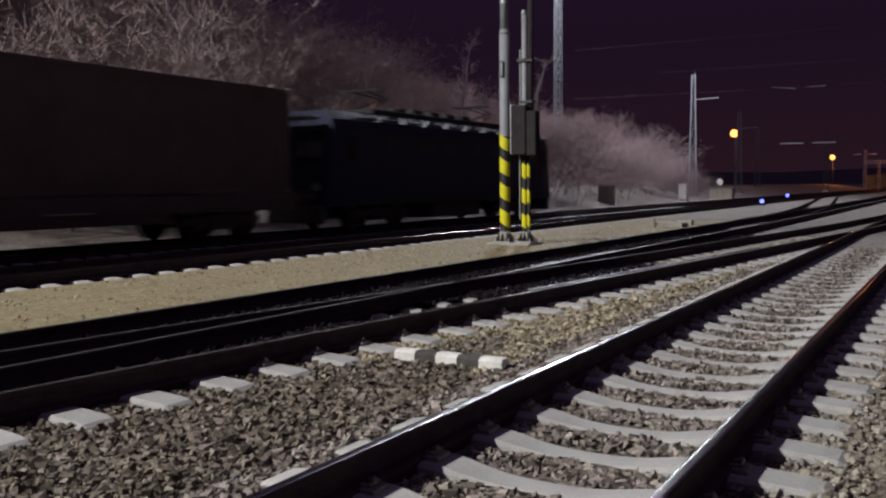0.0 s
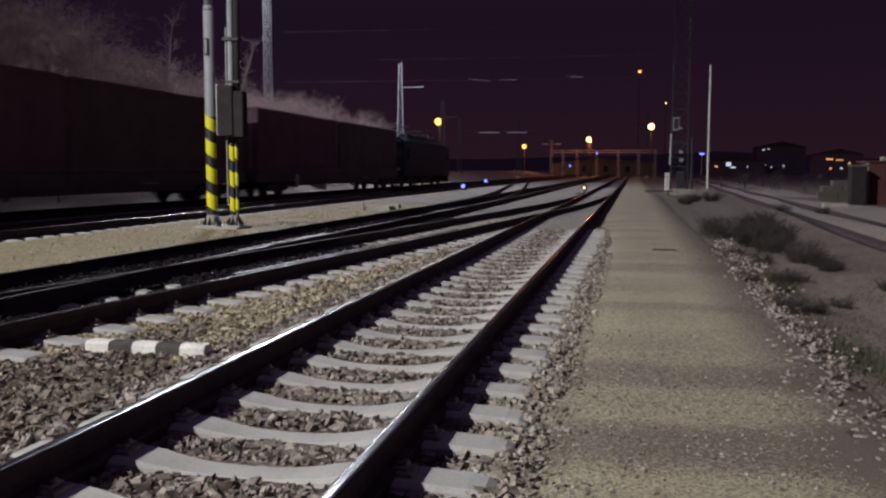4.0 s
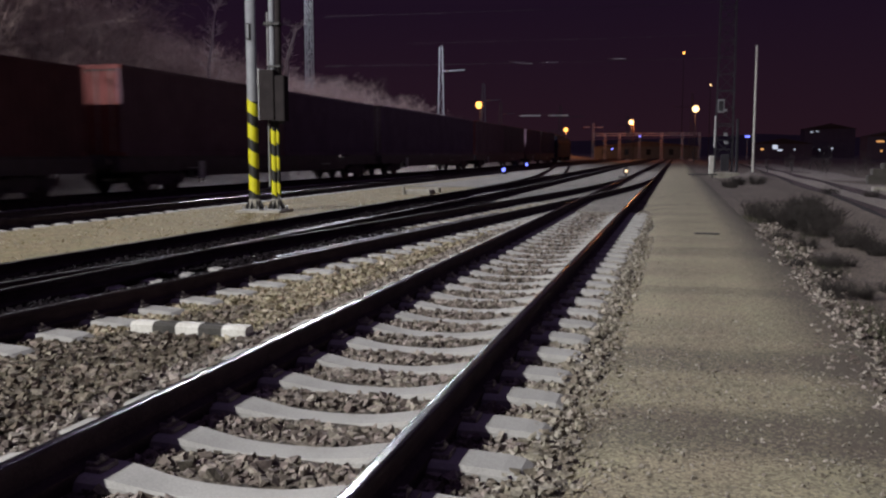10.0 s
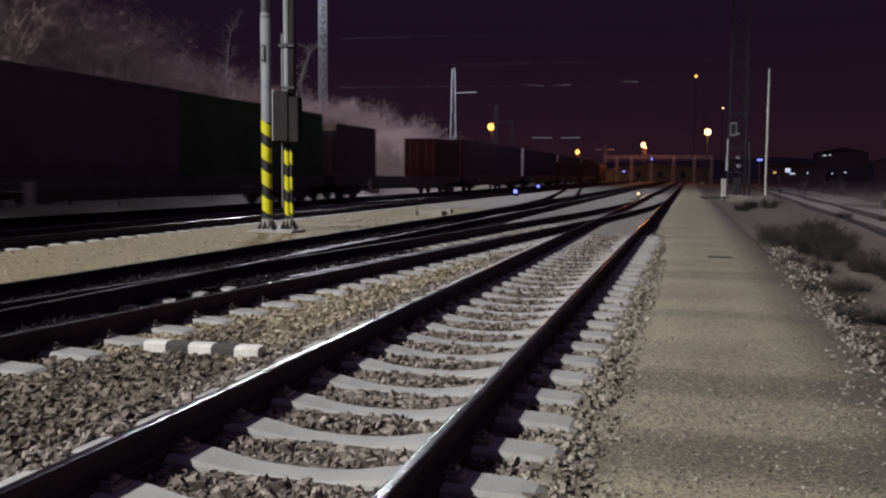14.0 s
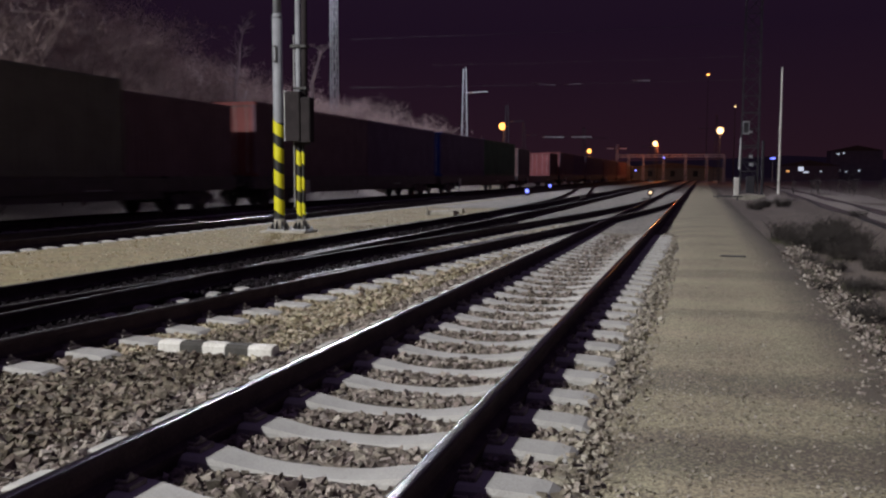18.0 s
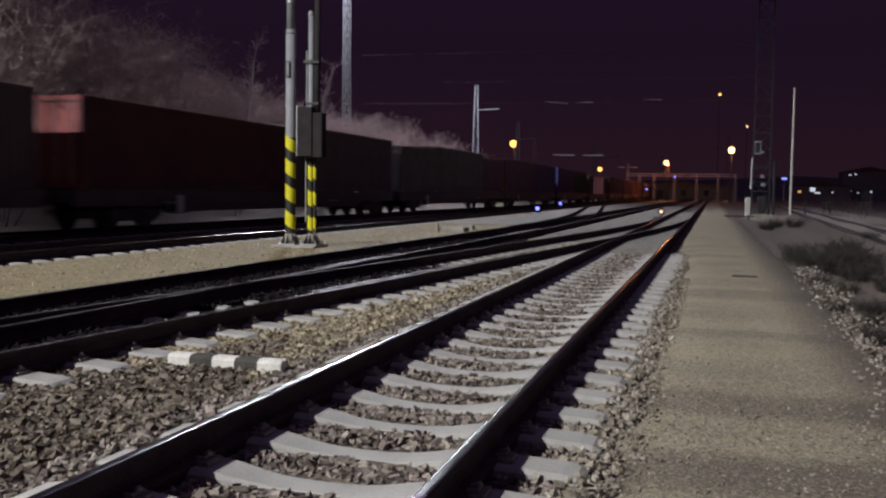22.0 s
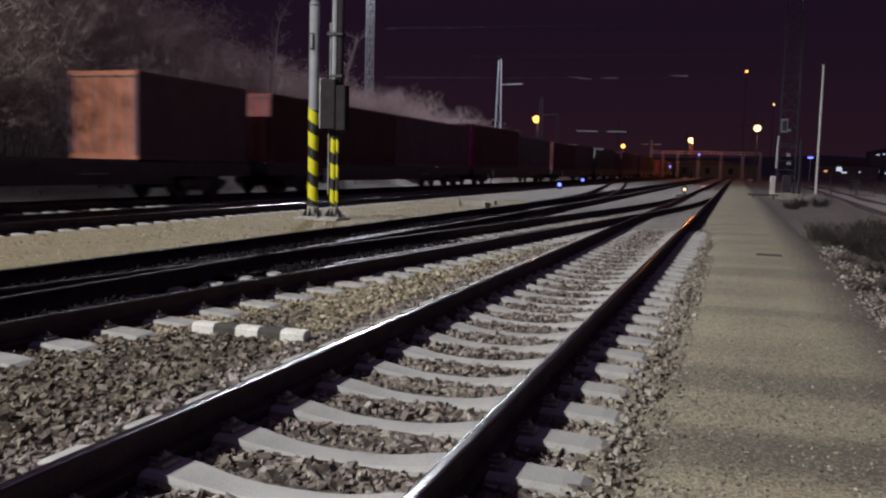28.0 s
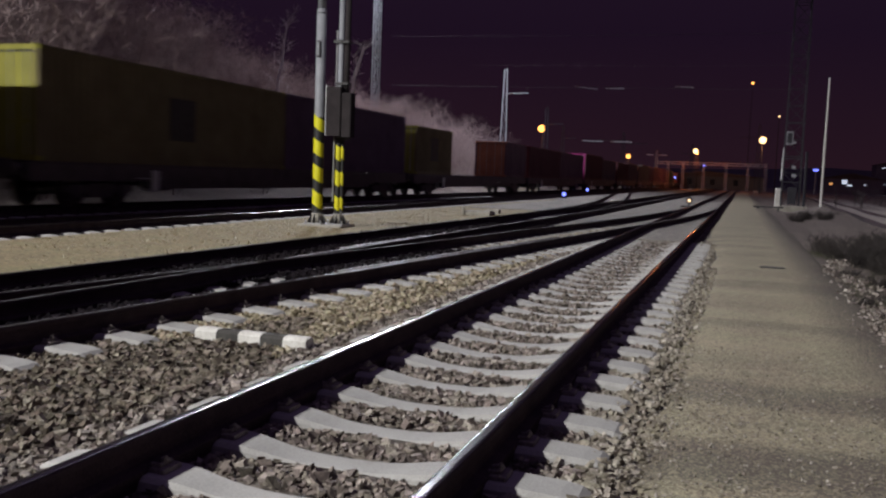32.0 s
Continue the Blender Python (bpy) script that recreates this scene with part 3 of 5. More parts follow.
# ------------------------------------------------------------------ loose stones
def stone_field(name, label, spots, material, seed, kind="stuff"):
    """Many small broken stones in one mesh. spots: arrays of x, y, z, size."""
    rng = np.random.default_rng(seed)
    ico = np.array([(x, y, z) for z in (-1, 1) for x, y in ((-1, -1), (1, -1), (1, 1), (-1, 1))]) * 0.72
    fc = np.array([(0, 2, 1), (0, 3, 2), (4, 5, 6), (4, 6, 7), (0, 1, 5), (0, 5, 4), (1, 2, 6), (1, 6, 5), (2, 3, 7), (2, 7, 6), (3, 0, 4), (3, 4, 7)])
    nv = 8
    n = len(spots)
    v = np.repeat(ico[None], n, 0) * rng.uniform(0.5, 1.3, (n, nv, 1))
    v += rng.normal(0, 0.14, v.shape)
    v *= rng.uniform(0.55, 1.35, (n, 1, 3)) * np.array([1, 1, 0.75])
    a = rng.uniform(0, 2 * np.pi, n); tilt = rng.uniform(-0.9, 0.9, n)
    c, s = np.cos(a), np.sin(a); ct, st = np.cos(tilt), np.sin(tilt)
    R = np.zeros((n, 3, 3))
    R[:, 0, 0], R[:, 0, 1], R[:, 1, 0], R[:, 1, 1], R[:, 2, 2] = c, -s, s, c, 1
    X = np.zeros((n, 3, 3)); X[:, 0, 0] = 1; X[:, 1, 1], X[:, 1, 2], X[:, 2, 1], X[:, 2, 2] = ct, -st, st, ct
    v = np.einsum("nij,nkj->nki", R @ X, v) * spots[:, None, 3:4] + spots[:, None, :3]
    f = (fc[None] + nv * np.arange(n)[:, None, None]).reshape(-1, 3)
    me = bpy.data.meshes.new(name)
    me.vertices.add(n * nv); me.vertices.foreach_set("co", v.reshape(-1))
    me.loops.add(f.size); me.loops.foreach_set("vertex_index", f.reshape(-1).astype(np.int32))
    me.polygons.add(len(f)); me.polygons.foreach_set("loop_start", np.arange(0, f.size, 3, dtype=np.int32))
    me.materials.append(material)
    me.update(calc_edges=True); me.validate(); me.shade_flat()
    return tagged(new(name, me), label, "gravel", kind=kind)


def scatter(rng, x0, x1, y0, y1, per_m2, s0, s1, z):
    n = int((x1 - x0) * (y1 - y0) * per_m2)
    x, y = rng.uniform(x0, x1, n), rng.uniform(y0, y1, n)
    s = rng.uniform(s0, s1, n) * rng.uniform(0.8, 1.2, n)
    return np.stack([x, y, z + rng.uniform(-0.012, 0.014, n), s], 1)


rng = np.random.default_rng(5)


def clear_of_sleepers(p, centre, y0, half=0.135, length=1.3, pitch=0.6):
    """Leaves out stones that would lie on a sleeper or a rail."""
    cx = np.array([centre(y) for y in p[:, 1]]) if not isinstance(centre, float) else np.full(len(p), centre)
    d = np.abs((p[:, 1] - y0 + pitch / 2) % pitch - pitch / 2)
    on = (d < half + 0.25 * p[:, 3]) & (np.abs(p[:, 0] - cx) < length)
    railed = np.abs(np.abs(p[:, 0] - cx) - G / 2) < 0.10
    return p[~(on | railed)]


p = np.concatenate([scatter(rng, -3.45, -0.44, 2.4, 9, 1150, 0.015, 0.034, -0.052), scatter(rng, -3.45, -0.44, 9, 16, 720, 0.018, 0.036, -0.052),
                    scatter(rng, -3.45, -0.44, 16, 23, 330, 0.022, 0.040, -0.05)])
p = clear_of_sleepers(p, -1.925, 3.98)
# shoulder stones thin out towards the path
p = p[(p[:, 0] < -0.62) | (rng.random(len(p)) < np.clip((-0.44 - p[:, 0]) / 0.22, 0, 1))]

# the stones that lie nearest are pieces of their own
nearest = (p[:, 0] > -2.58) & (p[:, 0] < -1.26) & (p[:, 1] > 3.3) & (p[:, 1] < 4.45)
single, p = p[nearest][:300], np.concatenate([p[~nearest], p[nearest][300:]])
srng = np.random.default_rng(21)
LUMPS = []
for k in range(24):
    v = np.array([(x, y, z) for z in (-1, 1) for x, y in ((-1, -1), (1, -1), (1, 1), (-1, 1))]) * 0.72 * srng.uniform(0.5, 1.3, (8, 1)) + srng.normal(0, 0.14, (8, 3))
    v *= srng.uniform(0.55, 1.35, 3) * np.array([1, 1, 0.75])
    me = bpy.data.meshes.new("ballast_stone")
    me.from_pydata([tuple(q) for q in v], [], [(0, 2, 1), (0, 3, 2), (4, 5, 6), (4, 6, 7), (0, 1, 5), (0, 5, 4), (1, 2, 6), (1, 6, 5), (2, 3, 7), (2, 7, 6), (3, 0, 4), (3, 4, 7)])
    me.materials.append(LOOSE)
    LUMPS.append(me)
for k, (x, y, z, s) in enumerate(single):
    ob = new("ballast_stone", LUMPS[k % 24])
    ob.parent = near_track
    ob.location, ob.rotation_euler, ob.scale = (x, y, z), (srng.uniform(-0.9, 0.9), srng.uniform(-0.6, 0.6), srng.uniform(0, 6.28)), (s, s, s)
stone_field("ballast", "broken brown and grey ballast stones of the near track", p[p[:, 0] < -0.85 + 0.12 * np.sin(p[:, 1] * 9)], STONE, 1)
stone_field("ballast", "paler broken stones on the shoulder of the near track", p[p[:, 0] >= -0.85 + 0.12 * np.sin(p[:, 1] * 9)], PALESTONE, 8)
p = np.concatenate([scatter(rng, -0.74, -0.46, 2.6, 8, 75, 0.018, 0.034, -0.016), scatter(rng, -0.74, -0.46, 8, 16, 60, 0.020, 0.036, -0.016)])
stone_field("ballast", "larger tan stones spilling over the sleeper ends", p, PALESTONE, 15)
p = np.concatenate([scatter(rng, -5.6, -3.45, 1.6, 10, 1050, 0.015, 0.036, -0.045), scatter(rng, -5.6, -3.45, 10, 26, 260, 0.024, 0.044, -0.042)])
p = clear_of_sleepers(p, xc2, 1.2)
p = p[~((p[:, 0] > -4.5) & (p[:, 0] < -3.2) & (np.abs(p[:, 1] - 6.45) < 0.13))]
far = p[:, 1] + 0.9 * np.sin(p[:, 0] * 5) > 6.9
stone_field("ballast", "broken brown ballast stones between the tracks", p[~far], DARKSTONE, 2)
stone_field("ballast", "tan broken stones between the converging tracks", p[far], TANSTONE, 12)
p = np.concatenate([scatter(rng, -8.5, -3.4, 4, 12, 330, 0.028, 0.046, 0.0), scatter(rng, -8.5, -2.6, 12, 26, 130, 0.03, 0.05, 0.0), scatter(rng, -16, -13.1, 10, 32, 60, 0.03, 0.05, -0.045)])
c2, c3 = np.array([xc2(y) for y in p[:, 1]]), np.array([xc3(y) for y in p[:, 1]])
clear = (np.abs(np.abs(p[:, 0] - c2) - G / 2) > 0.10) & (np.abs(np.abs(p[:, 0] - c3) - G / 2) > 0.10)
p = p[clear & (p[:, 0] < np.where(p[:, 1] > 16, c2 - 0.8, c2 + 0.66))]
c2 = np.array([xc2(y) for y in p[:, 1]])
bare = (np.abs(p[:, 0] - c2 + 0.27) < 0.19) & (p[:, 1] > 7.5) & (p[:, 1] < 10.3)
stone_field("ballast", "oily ballast stones filling the turnout, darkened as if in shade", p[~bare], SHADESTONE, 3)
# dark sheet added over the sleepers, standing in for the rails' shade
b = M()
# sleepers show through a gap in the sheet, placed for the camera's view
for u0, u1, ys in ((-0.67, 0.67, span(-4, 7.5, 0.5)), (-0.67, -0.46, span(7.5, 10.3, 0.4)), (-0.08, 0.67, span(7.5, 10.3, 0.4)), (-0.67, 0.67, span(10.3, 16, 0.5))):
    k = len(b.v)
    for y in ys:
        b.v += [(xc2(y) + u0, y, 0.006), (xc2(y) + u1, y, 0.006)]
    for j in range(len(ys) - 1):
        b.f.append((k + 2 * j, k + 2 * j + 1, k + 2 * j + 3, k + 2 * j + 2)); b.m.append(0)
tagged(b.obj("pavement", DARKBED), "ballast sheet between the crossover rails, oily and shade-dark", "ballast", kind="structure")
p = scatter(rng, -12.5, -8.4, 5.5, 36, 90, 0.006, 0.022, -0.014)
clump = np.array([noise.noise((x * 1.3, y * 0.8, 9)) for x, y in p[:, :2]])
p = p[rng.random(len(p)) < np.clip(0.45 + 1.6 * clump, 0.05, 1)]
stone_field("gravel", "pale sandy gravel strip between the tracks", p, SANDSTONE, 4)
p = np.concatenate([scatter(rng, -0.5, 1.1, 2.6, 6.5, 560, 0.004, 0.011, 0.012), scatter(rng, -0.5, 1.1, 6.5, 8, 220, 0.004, 0.010, 0.012), scatter(rng, -0.5, 1.1, 8, 16, 30, 0.006, 0.012, 0.012), scatter(rng, -0.62, -0.34, 2.6, 16, 130, 0.010, 0.024, 0.008)])
stone_field("gravel", "small loose pebbles on the trodden path", p, PALESTONE, 6)
p = np.concatenate([scatter(rng, 1.05, 2.3, 3.5, 11, 620, 0.007, 0.028, -0.030), scatter(rng, 1.05, 2.6, 11, 20, 200, 0.012, 0.036, -0.030)])
mid = 1.38 + 0.045 * np.maximum(0, p[:, 1] - 7) + 0.07 * np.sin(p[:, 1] * 1.7)
clump = np.array([noise.noise((x * 2.2, y * 1.1, 4)) for x, y in p[:, :2]])
p = p[rng.random(len(p)) < np.exp(-((p[:, 0] - mid) / 0.24) ** 2) * np.clip(0.75 + 1.3 * clump, 0.08, 1)]
p[:, 2] += np.where(p[:, 0] < 1.55, 0.032, 0.0)
stone_field("edging_stones", "uneven broken stones along the edge of the path", p, STONE, 7)


# ------------------------------------------------------------------ things beside the near track
def fouling_marker(at, turn):
    """Low concrete marker between converging tracks, banded white and black."""
    th = thing("fouling_marker", "low concrete track marker banded white and black, lying in the ballast", "marker", at=at, turn=turn)
    for i in range(5):
        b = M()
        x0, x1 = -0.54 + 0.216 * i, -0.54 + 0.216 * (i + 1) - (0.002 if i < 4 else 0)
        prof = [(-0.085, -0.1), (0.085, -0.1), (0.078, 0.06), (0.045, 0.085), (-0.045, 0.085), (-0.078, 0.06)]
        e = 0.02
        rows = []
        for k, x in enumerate((x0, x0 + e, x1 - e, x1)):
            q = 0.96 if (i == 0 and k == 0) or (i == 4 and k == 3) else 1.0
            rows.append(lambda u, w, x=x, q=q: (x, u * q, w * q))
        b.sweep(prof, rows)
        b.obj("white_band" if i % 2 == 0 else "black_band", WHITEP if i % 2 == 0 else BLOCKB, th)
    return th


fouling_marker((-3.95, 6.45, -0.035), 1)


def flange_base(th, x=0.0, y=0.0, r=0.13, foot=0.26):
    b = M()
    b.box(x - foot, x + foot, y - foot, y + foot, 0.02, 0.05, c=0.01)
    b.obj("base_plate", GALV, th)
    M().tube((x, y, 0.05), (x, y, 0.30), r * 1.22, r * 1.16, n=16).obj("base_socket", OLDCON, th, smooth=True)
    for i in range(8):
        a = math.pi / 4 * i
        b = M()
        c, s = math.cos(a), math.sin(a)
        e = 0.012
        pts = [(r * 1.05, 0.05), (foot * 0.95, 0.05), (foot * 0.95, 0.12), (r * 1.05, 0.30)]
        for sd in (-1, 1):
            q = [(x + c * u - s * e * sd, y + s * u + c * e * sd, w) for u, w in pts]
            b.face(q if sd > 0 else q[::-1])
        for i2 in range(4):
            u0, u1 = pts[i2], pts[(i2 + 1) % 4]
            b.face([(x + c * u0[0] + s * e, y + s * u0[0] - c * e, u0[1]), (x + c * u1[0] + s * e, y + s * u1[0] - c * e, u1[1]),
                    (x + c * u1[0] - s * e, y + s * u1[0] + c * e, u1[1]), (x + c * u0[0] - s * e, y + s * u0[0] + c * e, u0[1])])
        b.obj("stiffener", DARKSTEEL, th)
    for sx in (-1, 1):
        for sy in (-1, 1):
            M().tube((x + sx * foot * 0.82, y + sy * foot * 0.82, 0.05), (x + sx * foot * 0.82, y + sy * foot * 0.82, 0.13), 0.022, n=6).obj("anchor_bolt", GALV, th)


def slanted_band(th, x, y, r, z0, z1, slope, material, name):
    b, n = M(), 20
    lo, hi = [], []
    for i in range(n):
        a = 2 * math.pi * i / n
        d = slope * math.cos(a)
        lo.append((x + r * math.cos(a), y + r * math.sin(a), z0 - d)); hi.append((x + r * math.cos(a), y + r * math.sin(a), z1 - d))
    k = len(b.v)
    b.v += lo + hi
    b.f += [(k + i, k + (i + 1) % n, k + n + (i + 1) % n, k + n + i) for i in range(n)]; b.m += [0] * n
    b.obj(name, material, th, smooth=True)


def tube_mast(at):
    th = thing("steel_mast", "grey tubular steel mast with yellow and black warning bands", "mast", at=at)
    M().tube((0, 0, 0.05), (0, 0, 5.53), 0.132, 0.126, n=20).obj("mast_tube", MASTGREY, th, smooth=True)
    M().tube((0, 0, 5.53), (0, 0, 9.5), 0.105, 0.088, n=18).obj("upper_tube", MASTGREY, th, smooth=True)
    M().tube((0, 0, 5.46), (0, 0, 5.58), 0.134, 0.110, n=20).obj("collar", MASTGREY, th, smooth=True)
    M().tube((0, 0, 0.34), (0, 0, 2.80), 0.1345, 0.1345, n=20, caps=False).obj("black_sleeve", BLACKP, th, smooth=True)
    for z0, z1 in ((0.50, 0.88), (1.18, 1.56), (1.84, 2.22), (2.50, 2.82)):
        slanted_band(th, 0, 0, 0.1375, z0, z1, 0.09, YELLOW, "yellow_band")
    b = M(); b.box(-0.05, 0.05, -0.160, -0.12, 4.34, 4.76, c=0.01); b.obj("hatch_frame", DARKSTEEL, th)
    b = M(); b.box(-0.028, 0.028, -0.172, -0.155, 4.38, 4.72, c=0.006); b.obj("hatch_cover", MASTGREY, th)
    M().tube((0, 0, 6.25), (0, 0, 6.36), 0.112, n=18).obj("joint_ring", GALV, th)
    flange_base(th)
    return th


def signal_mast(at):
    th = thing("signal_mast", "grey signal mast with a dark equipment box and warning bands", "mast", at=at)
    M().tube((0, 0, 0.05), (0, 0, 5.95), 0.075, 0.07, n=16).obj("mast_tube", MASTGREY, th, smooth=True)
    M().tube((0.14, 0.05, 2.28), (0.15, 0.06, 6.6), 0.085, 0.075, n=14).obj("rear_tube", BOXP, th, smooth=True)
    M().tube((0.105, 0.02, 0.05), (0.105, 0.02, 2.28), 0.042, n=10).obj("rear_channel", GALV, th, smooth=True)
    M().tube((0, 0, 0.32), (0, 0, 2.30), 0.0775, n=16, caps=False).obj("black_sleeve", BLACKP, th, smooth=True)
    for z0, z1 in ((0.42, 0.76), (1.05, 1.43), (1.72, 2.08)):
        slanted_band(th, 0, 0, 0.080, z0, z1, 0.05, YELLOW, "yellow_band")
        slanted_band(th, 0.105, 0.02, 0.0455, z0 + 0.03, z1 - 0.02, 0.05, YELLOW, "yellow_band")
    M().tube((0.105, 0.02, 0.38), (0.105, 0.02, 2.3), 0.0435, n=14, caps=False).obj("black_sleeve", BLACKP, th, smooth=True)
    b = M(); b.box(-0.22, 0.20, -0.38, -0.09, 2.33, 3.58, c=0.02); b.obj("equipment_box", BOXP, th, "dark grey equipment box")
    b = M(); b.box(0.202, 0.47, -0.34, -0.06, 2.30, 3.43, c=0.02); b.obj("signal_housing", BOXP, th, "dark signal housing")
    b = M(); b.box(-0.275, -0.225, -0.30, -0.16, 2.33, 3.62, c=0.008); b.obj("box_door_edge", GALV, th)
    M().tube((-0.115, -0.05, 0.62), (-0.115, -0.05, 2.33), 0.022, n=8).obj("cable_duct", GALV, th)
    M().tube((-0.11, -0.02, 3.58), (-0.11, -0.02, 5.05), 0.024, n=8).obj("cable_duct", GALV, th)
    b = M(); b.box(-0.17, 0.06, -0.12, -0.06, 4.72, 4.80, c=0.01); b.obj("bracket", BLACKP, th)
    for z in (2.24, 3.66, 4.72):
        b = M(); b.box(-0.10, 0.26, -0.095, 0.14, z, z + 0.06, c=0.008); b.obj("clamp", DARKSTEEL, th)
    M().tube((0, -0.02, 5.95), (0, -0.02, 6.05), 0.085, 0.05, n=14).obj("cap", GALV, th)
    flange_base(th, 0.04, 0.0, 0.10, 0.24)
    return th


tube_mast((-10.57, 20.45, 0.015))
signal_mast((-10.06, 20.60, 0.015))
slab = M(); slab.box(-10.95, -9.70, 20.08, 20.95, -0.2, 0.035, c=0.02)
tagged(slab.obj("foundation", OLDCON), "pale concrete foundation slab under the masts", "foundation", kind="structure")


def concrete_trough(at, turn):
    th = thing("cable_pit", "low concrete cable pit with a shifted lid", "cable pit", at=at, turn=turn)
    b = M(); b.box(-0.55, 0.50, -0.50, 0.55, -0.2, 0.10, c=0.02); b.obj("body", OLDCON, th)
    b = M(); b.box(-0.50, 0.46, -0.46, 0.40, 0.102, 0.14, c=0.012); b.obj("lid", OLDCON, th)
    b = M(); b.box(-0.10, 0.48, 1.3, 1.75, -0.1, 0.17, c=0.03); b.obj("block", OLDCON, th)
    return th


concrete_trough((-9.30, 31.2, 0), 4)
st = thing("stub_post", "short weathered steel stub post", "post", at=(-9.75, 30.6, 0))
M().tube((0, 0, -0.1), (0, 0, 0.26), 0.05, n=10).obj("tube", OLDCON, st)
M().tube((0, 0, 0.26), (0, 0, 0.29), 0.06, n=10).obj("cap", OLDCON, st)
dr = thing("drain_slot", "flat dark steel drain cover in the path", "drain cover", at=(0.58, 16.5, 0.028))
b = M(); b.box(-0.22, 0.22, -0.09, 0.09, -0.03, 0.006, c=0.004); b.obj("frame", DARKSTEEL, dr)
for i in range(7):
    b = M(); b.box(-0.19 + 0.057 * i, -0.16 + 0.057 * i, -0.07, 0.07, 0.006, 0.014); b.obj("bar", DARKSTEEL, dr)


def dwarf_signal(at, glowmat, size=0.11):
    th = thing("dwarf_signal", "low shunting signal with a glowing lamp beside the track", "signal", "dwarf signals", at=at)
    b = M(); b.box(-0.25, 0.25, -0.2, 0.2, -0.1, 0.06, c=0.02); b.obj("footing", OLDCON, th)
    b = M(); b.box(-0.20, 0.20, -0.14, 0.16, 0.06, 0.52, c=0.03); b.obj("housing", DARKSTEEL, th)
    b = M(); b.tube((0, -0.14, 0.36), (0, -0.165, 0.36), size, n=14); b.obj("lens", glowmat, th)
    b = M(); b.box(-0.15, 0.15, -0.30, -0.14, 0.50, 0.515); b.obj("hood", DARKSTEEL, th)
    return th


dwarf_signal((-12.2, 62.5, -0.03), BLUEG, 0.14)
dwarf_signal((-16.0, 95.0, -0.03), BLUEG, 0.16)


def point_lantern(at):
    th = thing("point_lantern", "low point lantern with an amber face beside the switch", "lantern", at=at)
    b = M(); b.box(-0.5, 0.5, -0.2, 0.2, -0.1, 0.1, c=0.02); b.obj("lever_box", DARKSTEEL, th)
    M().tube((0, 0, 0.1), (0, 0, 0.3), 0.05, n=8).obj("spindle", DARKSTEEL, th)
    b = M(); b.box(-0.17, 0.17, -0.17, 0.17, 0.28, 0.58, c=0.03); b.obj("housing", DARKSTEEL, th)
    b = M(); b.box(-0.09, 0.09, -0.185, -0.17, 0.36, 0.52); b.obj("face", AMBERG, th)
    M().tube((0, 0, 0.58), (0, 0, 0.68), 0.09, 0.05, n=10).obj("chimney", DARKSTEEL, th)
    return th


point_lantern((-3.05, 55.6, -0.03))


# ------------------------------------------------------------------ masts, lamps and wires
def lattice(th, x, y, z0, z1, w0, w1, step, leg, brace, material, n=5, single=False):
    """Four angled legs with zigzag bracing on each face."""
    def corner(i, z):
        w = (w0 + (w1 - w0) * (z - z0) / (z1 - z0)) / 2
        return (x + (-w, w, w, -w)[i % 4], y + (-w, -w, w, w)[i % 4], z)
    for i in range(4):
        M().tube(corner(i, z0), corner(i, z1), leg, n=4).obj("leg", material, th)
    for i in range(4):
        b = None if single else M()
        z, flip = z0, 0
        while z + step <= z1 + 1e-6:
            for p0, p1 in ((corner(i + flip, z), corner(i + 1 - flip, z + step)), (corner(i, z + step), corner(i + 1, z + step))):
                if single:
                    M().tube(p0, p1, brace, n=n).obj("brace", material, th)
                else:
                    b.tube(p0, p1, brace, n=n, caps=False)
            z += step; flip = 1 - flip
        if b:
            b.obj("bracing", material, th)


def flood_tower():
    x, y = TOWER
    th = thing("floodlight_tower", "tall galvanised lattice tower with cold floodlights and a ladder", "floodlight tower", at=(x, y, 0))
    lattice(th, 0, 0, 1.5, 26.5, 0.60, 0.50, 0.62, 0.035, 0.020, MASTGREY)
    b = M()
    for s in (-0.16, 0.16):
        b.tube((s, -0.48, 2.5), (s, -0.37, 26.5), 0.018, n=5)
    for k in range(80):
        z = 2.7 + 0.3 * k
        b.tube((-0.16, -0.48 + 0.11 * (z - 2.5) / 24, z), (0.16, -0.48 + 0.11 * (z - 2.5) / 24, z), 0.012, n=4)
    b.obj("ladder", MASTGREY, th)
    b = M(); b.box(-1.6, 1.6, -0.7, 0.7, 26.5, 26.6); b.obj("platform", GALV, th)
    for k in range(4):
        b = M(); b.box(-1.5 + 0.8 * k, -0.9 + 0.8 * k, -0.72, -0.4, 26.9, 27.5, c=0.05); b.obj("lamp_housing", DARKSTEEL, th)
        b = M(); b.box(-1.45 + 0.8 * k, -0.95 + 0.8 * k, -0.75, -0.725, 26.95, 27.45); b.obj("lamp_face", WHITEG, th)
    b = M(); b.box(-0.8, 0.8, -0.8, 0.8, -0.5, 1.5, c=0.05); b.obj("footing", OLDCON, th)
    return th


flood_tower()


